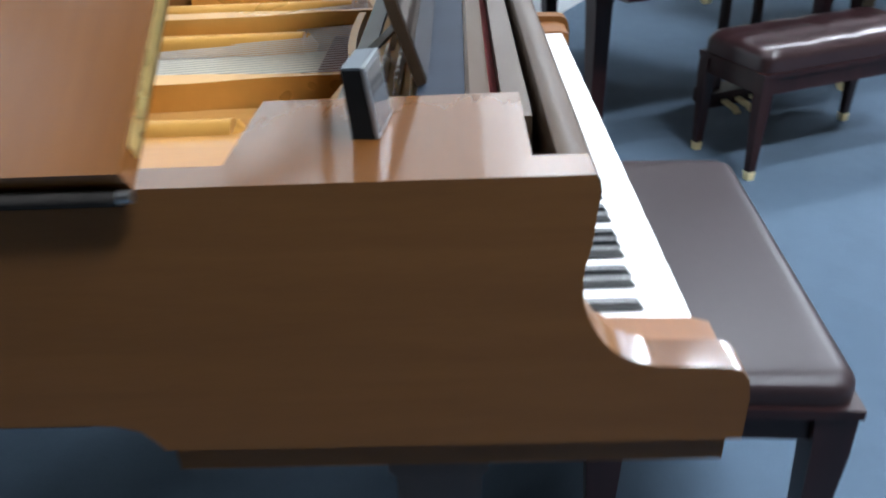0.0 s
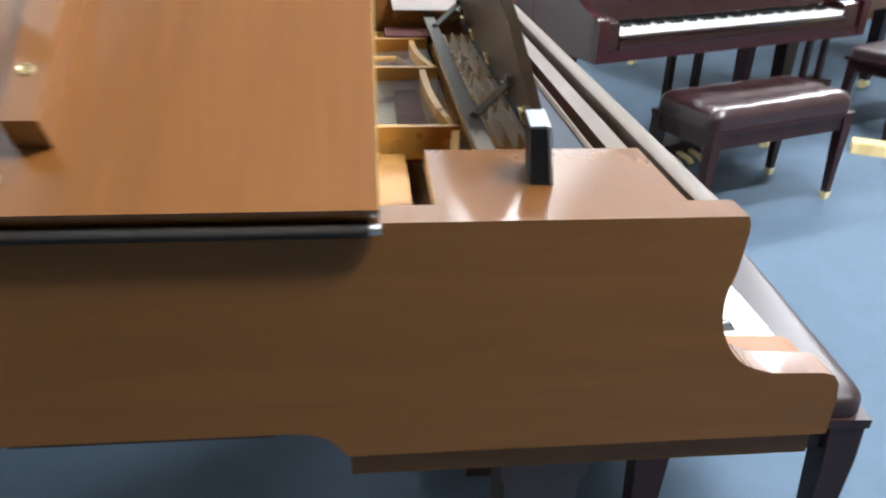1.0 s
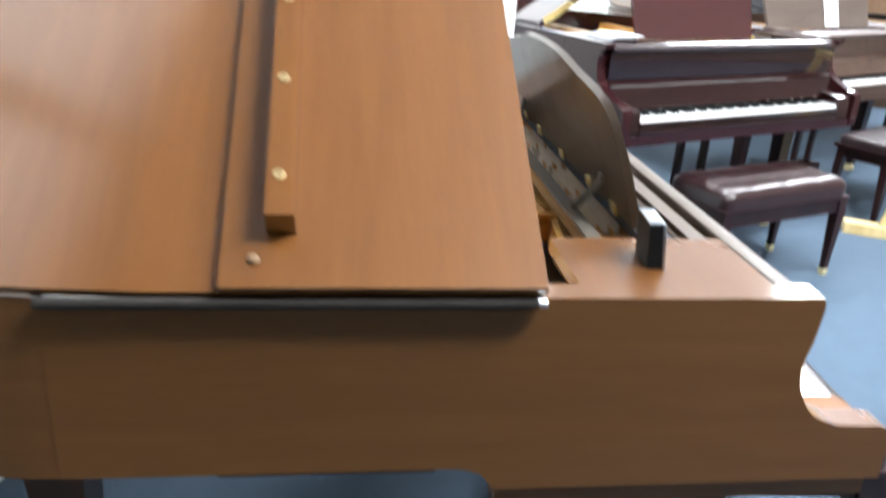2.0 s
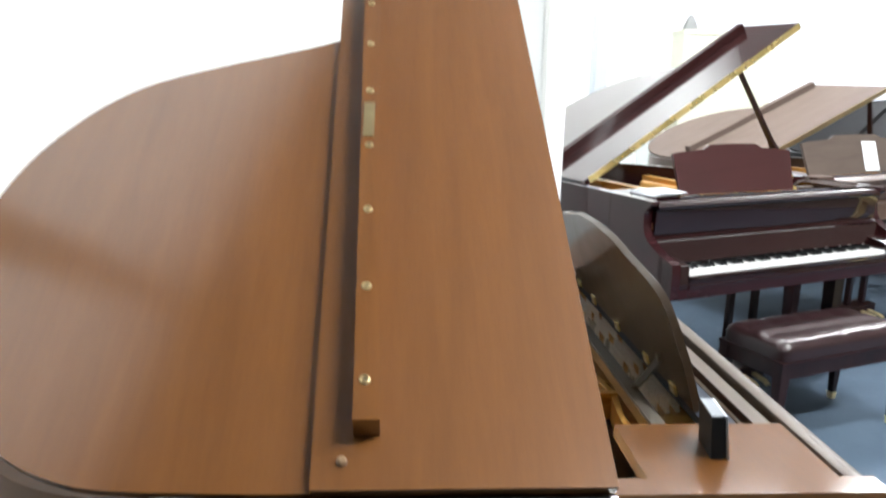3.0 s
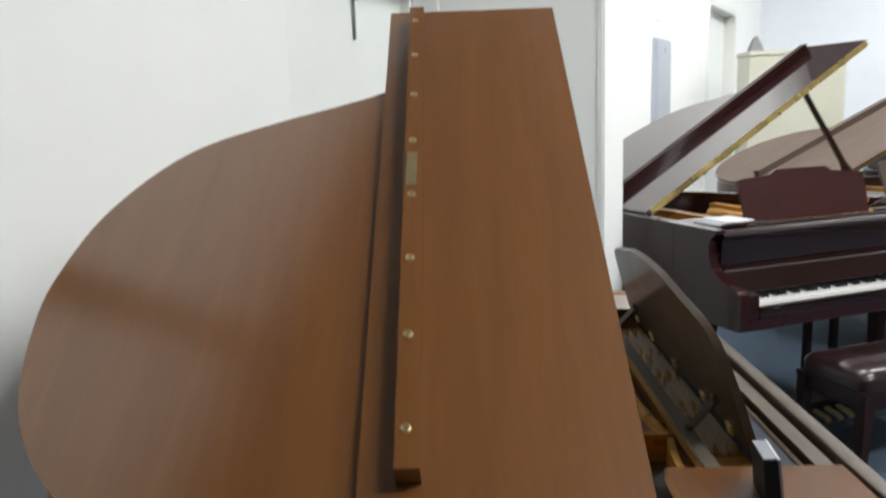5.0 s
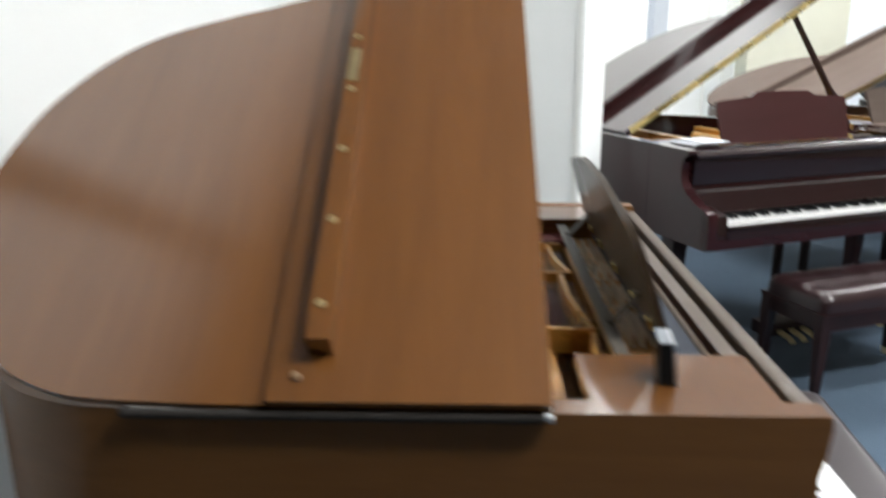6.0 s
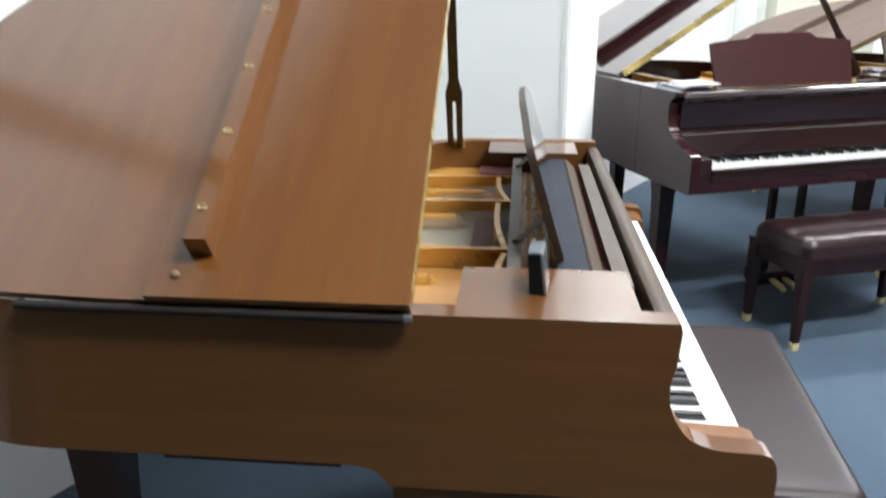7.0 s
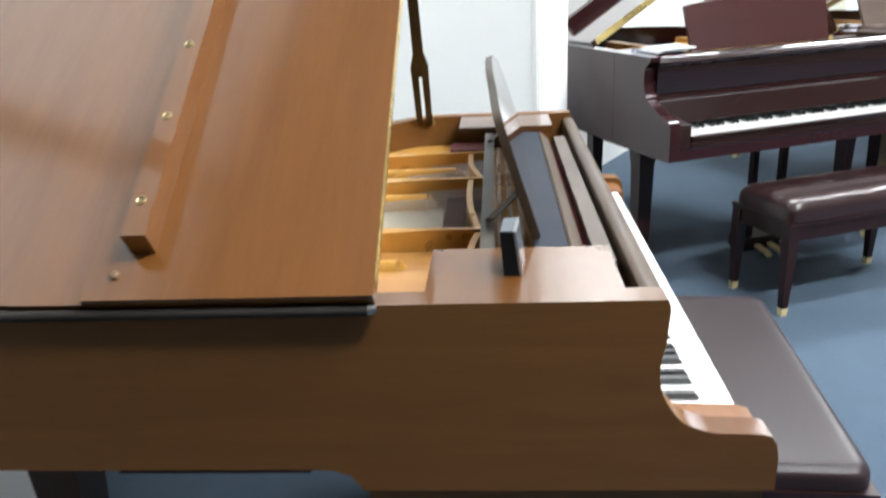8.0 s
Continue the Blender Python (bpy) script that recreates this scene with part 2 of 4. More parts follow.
def add_prism(bm, pts, axis, a0, a1):
    """Extrude a closed outline. axis 'y': outline in x, z; 'z': in x, y; 'x': in y, z."""
    put = {"y": lambda p, a: (p[0], a, p[1]), "z": lambda p, a: (p[0], p[1], a), "x": lambda p, a: (a, p[0], p[1])}[axis]
    lo = [bm.verts.new(put(p, a0)) for p in pts]
    hi = [bm.verts.new(put(p, a1)) for p in pts]
    n = len(pts)
    bm.faces.new(lo[::-1])
    bm.faces.new(hi)
    for i in range(n):
        bm.faces.new((lo[i], lo[(i + 1) % n], hi[(i + 1) % n], hi[i]))
    return bm


def add_strip(bm, outer, inner, z0, z1):
    """An open wall between two plan lines of equal length."""
    q = []
    for o, i in zip(outer, inner):
        q.append([bm.verts.new((*o, z0)), bm.verts.new((*o, z1)), bm.verts.new((*i, z1)), bm.verts.new((*i, z0))])
    for a, b in zip(q, q[1:]):
        for k in range(4):
            bm.faces.new((a[k], a[(k + 1) % 4], b[(k + 1) % 4], b[k]))
    bm.faces.new(q[0][::-1])
    bm.faces.new(q[-1])
    return bm


def add_tube(bm, p, q, r, r2=None, n=10):
    """A round bar from p to q."""
    p, q = Vector(p), Vector(q)
    z = (q - p).normalized()
    x = z.orthogonal().normalized()
    y = z.cross(x)
    r2 = r if r2 is None else r2
    ring = lambda c, rr: [bm.verts.new(c + rr * (x * math.cos(2 * math.pi * k / n) + y * math.sin(2 * math.pi * k / n))) for k in range(n)]
    a, b = ring(p, r), ring(q, r2)
    for k in range(n):
        bm.faces.new((a[k], a[(k + 1) % n], b[(k + 1) % n], b[k]))
    bm.faces.new(a[::-1])
    bm.faces.new(b)
    return bm


def add_taper(bm, cx, cy, sections):
    """A square post through (z, half x, half y) sections."""
    rings = []
    for z, hx, hy in sections:
        rings.append([bm.verts.new((cx + sx * hx, cy + sy * hy, z)) for sx, sy in ((-1, -1), (1, -1), (1, 1), (-1, 1))])
    for a, b in zip(rings, rings[1:]):
        for k in range(4):
            bm.faces.new((a[k], a[(k + 1) % 4], b[(k + 1) % 4], b[k]))
    bm.faces.new(rings[0][::-1])
    bm.faces.new(rings[-1])
    return bm


def finish(name, bm, mat, bevel=0.0, segs=2):
    if bevel:
        es = [e for e in bm.edges if len(e.link_faces) == 2 and e.calc_face_angle(0) > 0.6]
        bmesh.ops.bevel(bm, geom=es, offset=bevel, segments=segs, profile=0.5, affect="EDGES", clamp_overlap=True)
    bmesh.ops.recalc_face_normals(bm, faces=bm.faces)
    me = bpy.data.meshes.new(name)
    bm.to_mesh(me)
    bm.free()
    me.materials.append(mat)
    me.polygons.foreach_set("use_smooth", [True] * len(me.polygons))
    me.set_sharp_from_angle(angle=radians(32))
    return me


def part(name, bm, mat, parent, label="", bevel=0.0, segs=2):
    ob = new(name, finish(name, bm, mat, bevel, segs))
    ob.parent = parent
    return tagged(ob, label)


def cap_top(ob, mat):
    """The upward faces of a part in a material of their own, to carry more reflection."""
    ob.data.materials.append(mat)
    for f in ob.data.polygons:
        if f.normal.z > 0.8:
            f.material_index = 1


def share(name, me, parent, loc):
    ob = new(name, me)
    ob.parent, ob.location = parent, loc
    return ob


def thing(name, m, label, category, group="", kind=""):
    ob = new(name)
    ob.empty_display_size = 0.1
    ob.matrix_basis = m
    return tagged(ob, label, category, group, kind)


def solid(name, bm, mat, label, category, group="", kind="", bevel=0.0, m=None):
    ob = new(name, finish(name, bm, mat, bevel))
    if m is not None:
        ob.matrix_basis = m
    return tagged(ob, label, category, group, kind)


def catmull(pts, steps):
    out = []
    P = [pts[0], *pts, pts[-1]]
    for i in range(1, len(P) - 2):
        a, b, c, d = (Vector(P[i + k]) for k in (-1, 0, 1, 2))
        for s in range(steps):
            u = s / steps
            out.append(tuple(0.5 * (2 * b + (c - a) * u + (2 * a - 5 * b + 4 * c - d) * u * u + (3 * b - a - 3 * c + d) * u ** 3)))
    out.append(tuple(pts[-1]))
    return out


def inset(line, w):
    """The plan line moved to its right side by w."""
    out = []
    for i, p in enumerate(line):
        a, b = Vector(line[max(0, i - 1)]), Vector(line[min(len(line) - 1, i + 1)])
        t = (b - a).normalized()
        out.append((p[0] + t.y * w, p[1] - t.x * w))
    return out


# ---- room shell ----
def wall_slab(bm, p, q, z0, z1, out, thick=0.12, skin=0.0):
    """A slab from p to q in plan, thickened away from the room along out."""
    a, b = p + skin * out, q + skin * out
    c, d = b + thick * out, a + thick * out
    lo = [bm.verts.new((v.x, v.y, z0)) for v in (a, b, c, d)]
    hi = [bm.verts.new((v.x, v.y, z1)) for v in (a, b, c, d)]
    bm.faces.new(lo[::-1])
    bm.faces.new(hi)
    for i in range(4):
        bm.faces.new((lo[i], lo[(i + 1) % 4], hi[(i + 1) % 4], hi[i]))


def room():
    bm = bmesh.new()
    add_box(bm, -9, 10, -11, 12, -0.1, 0.0)
    solid("floor", bm, carpet, "blue cut-pile carpet floor of the piano showroom", "floor", kind="structure")
    bm = bmesh.new()
    add_box(bm, -9, 10, -11, 12, CEIL, CEIL + 0.1)
    solid("ceiling", bm, ceil_tile, "grey suspended ceiling of the showroom", "ceiling", kind="structure")
    # left wall with the recessed door
    o0, o1, om, hd = AB - 1.19 * D, AB - 0.035 * D, AB - 0.53 * D, 2.19
    bm = bmesh.new()
    wall_slab(bm, AW, o0, 0, CEIL, -N, 0.24)
    wall_slab(bm, o1, AB, 0, CEIL, -N, 0.24)
    wall_slab(bm, o0, o1, hd, CEIL, -N, 0.24)
    solid("wall_left", bm, wall_paint, "white painted plaster wall with a deep door recess", "wall", kind="structure")
    bm = bmesh.new()
    wall_slab(bm, AB - 2.52 * D, AB - 2.40 * D, 0, CEIL - 0.01, N, 0.02, 0.001)
    solid("trim", bm, strip_paint, "dark brown vertical cover strip on the white wall", "trim", kind="structure", bevel=0.003)
    d1 = thing("door_1", Matrix(), "closed white painted double door set back in a deep recess", "door", kind="structure")
    for a, b, dep in ((o0 + 0.03 * D, om - 0.002 * D, 0.135), (om + 0.002 * D, o1 - 0.03 * D, 0.168)):
        bm = bmesh.new()
        wall_slab(bm, a, b, 0.01, hd - 0.03, -N, 0.045, dep)
        part("door_leaf", bm, door_paint, d1, "", 0.003)
    bm = bmesh.new()
    for a, b in ((o0, o0 + 0.03 * D), (o1 - 0.03 * D, o1)):
        wall_slab(bm, a + 0.001 * D, b - 0.001 * D, 0, hd - 0.002, -N, 0.11, 0.12)
    wall_slab(bm, o0 + 0.03 * D, o1 - 0.03 * D, hd - 0.03, hd - 0.002, -N, 0.11, 0.12)
    part("door_frame", bm, trim_paint, d1, "", 0.003)
    bm = bmesh.new()
    wall_slab(bm, o1 + 0.004 * D, o1 + 0.028 * D, 0, hd + 0.05, N, 0.008, 0.001)
    part("door_casing", bm, trim_paint, d1, "white timber casing", 0.003)
    bm = bmesh.new()
    c = om - 0.125 * N - 0.02 * D
    add_tube(bm, (c.x, c.y, 2.10), (c.x, c.y, 2.158), 0.013)
    add_tube(bm, (c.x, c.y, 2.06), (c.x, c.y, 2.12), 0.017)
    add_tube(bm, (c.x, c.y, 1.90), (c.x, c.y, 2.07), 0.006)
    part("door_bolt", bm, dull_grey, d1, "grey steel surface bolt")
    # pillar wall
    back = (AB - EL).normalized()
    bm = bmesh.new()
    pts = [AB, EL, ER, CS, AB + 0.40 * D]
    add_prism(bm, [(p.x, p.y) for p in pts], "z", 0, CEIL)
    solid("wall_pillar", bm, wall_paint, "white painted return wall with a square end", "wall", kind="structure", bevel=0.006)
    bm = bmesh.new()
    e = EL + 0.012 * back
    wall_slab(bm, e, e + 0.02 * back, 0, CEIL - 0.01, -D, 0.005, 0.001)
    solid("trim", bm, trim_paint, "white corner bead on the return wall", "trim", kind="structure")
    # far side wall with an exit door
    q0, q1 = CS + 4.35 * CD, CS + 5.80 * CD
    bm = bmesh.new()
    wall_slab(bm, CS, q0, 0, CEIL, -CN, 0.16)
    wall_slab(bm, q1, CE, 0, CEIL, -CN, 0.16)
    wall_slab(bm, q0, q1, 2.62, CEIL, -CN, 0.16)
    solid("wall_far_side", bm, wall_paint, "white painted far side wall of the showroom", "wall", kind="structure")
    d2 = thing("door_2", Matrix(), "grey-white exit door in the far side wall", "door", kind="structure")
    bm = bmesh.new()
    wall_slab(bm, q0 + 0.05 * CD, q1 - 0.05 * CD, 0.01, 2.56, -CN, 0.045, 0.11)
    part("door_leaf", bm, door_paint, d2, "", 0.003)
    bm = bmesh.new()
    for a, b in ((q0, q0 + 0.05 * CD), (q1 - 0.05 * CD, q1)):
        wall_slab(bm, a + 0.001 * CD, b - 0.001 * CD, 0, 2.618, -CN, 0.15, -0.015)
    wall_slab(bm, q0 + 0.05 * CD, q1 - 0.05 * CD, 2.56, 2.618, -CN, 0.15, -0.015)
    part("door_frame", bm, trim_paint, d2, "", 0.003)
    # The wall_dim walls are unseen, added dark to hold down ambient light.
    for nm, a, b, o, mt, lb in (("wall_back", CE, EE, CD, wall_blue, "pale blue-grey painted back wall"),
                                ("wall_right", EE, FE, CN, wall_dim, "unseen side wall, dark taupe to limit bounced light"),
                                ("wall_left_rear", AS, AW, -N, wall_dim, "unseen rear part of the side wall, dark taupe to limit bounced light"),
                                ("wall_rear", FE, AS, Vector((0, -1, 0)), wall_dim, "unseen rear wall, dark taupe to limit bounced light")):
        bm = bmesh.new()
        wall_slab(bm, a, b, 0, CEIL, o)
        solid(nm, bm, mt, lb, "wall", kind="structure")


room()


def place(p, z, ax):
    """A pose at p with local x along ax."""
    return Matrix.Translation((p.x, p.y, z)) @ Matrix.Rotation(math.atan2(ax.y, ax.x), 4, "Z")


def wall_fixtures():
    # breaker panel: local x along the wall, local -y into the room
    m = place(CS + 2.40 * CD, 1.25, CD)
    t = thing("breaker_panel", m, "grey steel breaker panel on the white far wall", "electrical panel")
    bm = bmesh.new()
    add_box(bm, 0, 0.44, -0.03, -0.001, 0, 0.86)
    part("box", bm, panel_paint, t, "", 0.004)
    bm = bmesh.new()
    add_box(bm, 0.02, 0.42, -0.042, -0.03, 0.02, 0.84)
    part("cover", bm, panel_paint, t, "", 0.004)
    bm = bmesh.new()
    add_box(bm, 0.07, 0.12, -0.056, -0.042, 0.16, 0.24)
    part("latch", bm, iron, t, "dark latch", 0.003)
    bm = bmesh.new()
    add_tube(bm, (0.25, -0.042, 0.78), (0.25, -0.05, 0.78), 0.018)
    part("lock", bm, steel, t)
    t = solid("wall_plate", add_box(bmesh.new(), 0.10, 0.24, -0.014, -0.001, 1.00, 1.11), trim_paint, "small white plate on the wall above the breaker panel", "wall plate", bevel=0.003, m=place(CS + 2.40 * CD, 1.25, CD))
    # exit sign
    m = place(CS + 4.80 * CD, 2.72, CD)
    t = thing("exit_sign", m, "lit red exit sign above the far door", "sign")
    bm = bmesh.new()
    add_box(bm, 0, 0.36, -0.06, -0.001, 0, 0.24)
    part("housing", bm, trim_paint, t, "", 0.006)
    bm = bmesh.new()
    add_box(bm, 0.03, 0.33, -0.066, -0.06, 0.03, 0.21)
    part("face", bm, exit_glow, t, "glowing red face")


wall_fixtures()


def ceiling_lights():
    meshes = {}
    for half, wide in ((0.6, 0.20), (1.2, 0.09)):
        bm = bmesh.new()
        add_box(bm, -half, half, -wide - 0.04, wide + 0.04, 0.0, 0.05)
        body = finish("frame", bm, trim_paint, 0.004)
        bm = bmesh.new()
        add_box(bm, 0.03 - half, half - 0.03, -wide, wide, -0.025, -0.001)
        meshes[half] = body, finish("diffuser", bm, lamp_glow, 0.012)
    for off, s, half in ((-1.8, 2.5, 1.2), (-2.0, 0.75, 0.6), (0.0, 2.12, 1.2), (2.9, 2.5, 1.2), (2.9, 5.6, 1.2), (4.4, 7.4, 1.2)):
        p = Vector((0.0, 0.76, 0)) + s * ROWK + off * ROWB
        t = thing("ceiling_light", place(p, CEIL - 0.051, ROWK), "long white fluorescent ceiling strip light, lit" if half > 1 else "short broad white fluorescent ceiling light, lit", "ceiling light", "ceiling fittings")
        body, dif = meshes[half]
        share("frame", body, t, (0, 0, 0))
        share("diffuser", dif, t, (0, 0, 0))


ceiling_lights()

# ---- grand pianos ----
# local axes: x towards the player, y from bass to treble, z up; bass side face at y = 0, arm front at x = 0
OUTLINE = catmull([(-1.04, 0.004), (-1.135, 0.014), (-1.233, 0.055), (-1.32, 0.135), (-1.387, 0.255), (-1.423, 0.43), (-1.419, 0.55), (-1.388, 0.69),
                   (-1.315, 0.832), (-1.224, 0.928), (-1.086, 1.003), (-0.966, 1.056), (-0.842, 1.117), (-0.74, 1.205), (-0.64, 1.315), (-0.55, 1.41), (-0.47, 1.468), (-0.402, 1.485)], 5)
RIM = [(x + 0.008, max(0.0, (y - 0.004) * 0.998)) for x, y in OUTLINE]
ARM = catmull([(0.0, 1.0), (0.004, 0.986), (0.003, 0.965), (0.0, 0.93), (-0.006, 0.898), (-0.003, 0.862), (0.012, 0.828), (0.036, 0.802), (0.075, 0.788)], 3) + \
    [(0.145, 0.785), (0.158, 0.78), (0.166, 0.768), (0.170, 0.745), (0.170, 0.688)]
ARM_SCROLL = catmull([(0.0, 1.0), (0.002, 0.986), (-0.012, 0.972), (-0.032, 0.955), (-0.038, 0.925), (-0.036, 0.890), (-0.024, 0.855), (0.004, 0.826), (0.040, 0.806), (0.075, 0.790), (0.112, 0.776)], 3) + \
    [(0.140, 0.770), (0.152, 0.762), (0.157, 0.748), (0.157, 0.70)]
WIDE = 1.478


def arm_side(x_back, full, low=0.0):
    """Side outline in x, z: from the rim round the arm and the key bed notch, or straight along at height low."""
    if low:
        return [(x_back, 1.0)] + ARM_SCROLL + [(0.157, low + 0.006), (0.151, low), (0.05, low), (-0.34, low), (-0.38, low + 0.006), (x_back, low + 0.008)]
    notch = [(-0.445, 0.688), (-0.452, 0.70), (-0.466, 0.716), (-0.49, 0.724), (-0.515, 0.726)] if full else [(x_back + 0.001, 0.688)]
    return [(x_back, 1.0)] + ARM + notch + ([(x_back, 0.726)] if full else [])


def key_layout():
    whites, blacks = [], []
    has = {0: True, 1: False, 2: True, 3: True, 4: False, 5: True, 6: True}   # A B C D E F G: black key above
    for k in range(52):
        whites.append(k)
        if has[k % 7] and k < 51:
            blacks.append(k + 1)
    return whites, blacks


def lid_set(p, mat, hinge_mat, angle, screws=True, flap_end=-0.828, front=-0.402):
    """The raised lid with its front flap folded back on it; lid-local x, length s, height h."""
    edge = -0.002 if screws else 0.002
    pivot = Matrix.Translation((0, 0, 1.001)) @ Matrix.Rotation(radians(angle), 4, "X")
    bm = bmesh.new()
    line = [(front, edge), (-0.9, edge + 0.001)] + [q for q in OUTLINE[:-1] if q[0] < front - 0.004] + [(front, 1.49)]
    add_prism(bm, line, "z", 0.0, 0.0148)
    lid = part("lid", bm, mat, p, "raised lid", 0.004, 3)
    lid.matrix_local = pivot
    skew = lambda x, s: x - (0.0168 * (s - 0.14) if screws else 0.0)
    bm = bmesh.new()
    add_prism(bm, [(skew(flap_end + 0.008, 0.0), edge - 0.002), (front, edge - 0.002), (front, 1.49), (skew(flap_end + 0.008, 1.49), 1.49)], "z", 0.0156, 0.0305)
    part("lid_flap", bm, mat, lid, "front lid flap folded back flat", 0.0035, 3)
    bm = bmesh.new()
    x0, s0, s1 = flap_end + 0.064, 0.076, 1.434
    add_prism(bm, [(skew(x0, s0), s0), (skew(x0 + 0.037, s0), s0), (skew(x0 + 0.037, s1), s1), (skew(x0, s1), s1)], "z", 0.0309, 0.0740)
    part("lid_lip", bm, walnut_lip if mat is walnut_lid else mahog_lip if mat is mahog_lid else mat, lid, "wooden lip strip fixed by screws", 0.0034, 3)
    bm = bmesh.new()
    add_box(bm, front - 0.0002, front + 0.0006, 0.028, 1.485, *((0.004, 0.0250) if screws else (-0.001, 0.0312)))
    for k in range(48):
        add_tube(bm, (front - 0.0006, 0.03 + k * 0.0303, 0.0152), (front - 0.0006, 0.03 + k * 0.0303 + 0.0285, 0.0152), 0.0020, n=6)
    part("lid_hinge", bm, hinge_mat, lid, "long brass hinge")
    if not screws:
        return lid
    # long barrel hinge along the bass edge, outside the case
    bm = bmesh.new()
    add_tube(bm, (-1.036, -0.0116, 0.9985), (front - 0.010, -0.0116, 0.9985), 0.0074, n=16)
    add_box(bm, -1.036, front - 0.010, -0.0055, -0.0003, 0.9860, 0.9960)
    part("side_hinge", bm, hinge_dark, p, "dark grey hinge along the bass side", 0.0006, 1)
    bm = bmesh.new()
    add_tube(bm, (front - 0.0098, -0.0116, 0.9985), (front + 0.002, -0.0116, 0.9985), 0.0072, 0.0060, n=14)
    part("hinge_end", bm, steel, p, "bright steel end of the hinge", 0.0008, 1)
    bm = bmesh.new()
    # cup washer with a sunk slotted head
    rings = [[bm.verts.new((r * math.cos(k * math.pi / 7), r * math.sin(k * math.pi / 7), z)) for k in range(14)]
             for r, z in ((0.0085, 0.0), (0.0078, 0.0018), (0.0062, 0.0024), (0.0046, 0.0008), (0.0040, 0.0016))]
    for r0, r1 in zip(rings, rings[1:]):
        for k in range(14):
            bm.faces.new((r0[k], r0[(k + 1) % 14], r1[(k + 1) % 14], r1[k]))
    bm.faces.new(rings[-1])
    screw = finish("screw", bm, old_brass)
    bm = bmesh.new()
    add_box(bm, -0.0034, 0.0034, -0.0007, 0.0007, 0.0016, 0.0021)
    slot = finish("slot", bm, iron)
    for k in range(8):
        sc = share("screw", screw, lid, (skew(-0.748, 0.14 + 0.1742 * k), 0.14 + 0.1742 * k, 0.0740))
        sc.rotation_euler = (0, 0, 0.7 * k)
        share("slot", slot, sc, (0, 0, 0))
    bm = bmesh.new()
    add_box(bm, -0.7695, -0.7485, 0.689, 0.795, 0.0740, 0.0755)
    part("name_plate", bm, old_brass, lid, "small brass plate", 0.0006, 1)
    bm = bmesh.new()
    add_tube(bm, (-0.777, 0.037, 0.0305), (-0.777, 0.037, 0.0355), 0.0075, 0.0068, 14)
    add_tube(bm, (-0.777, 0.037, 0.0355), (-0.777, 0.037, 0.0380), 0.0068, 0.004, 14)
    part("bumper", bm, dull_stud, lid, "round bumper stud")
    return lid


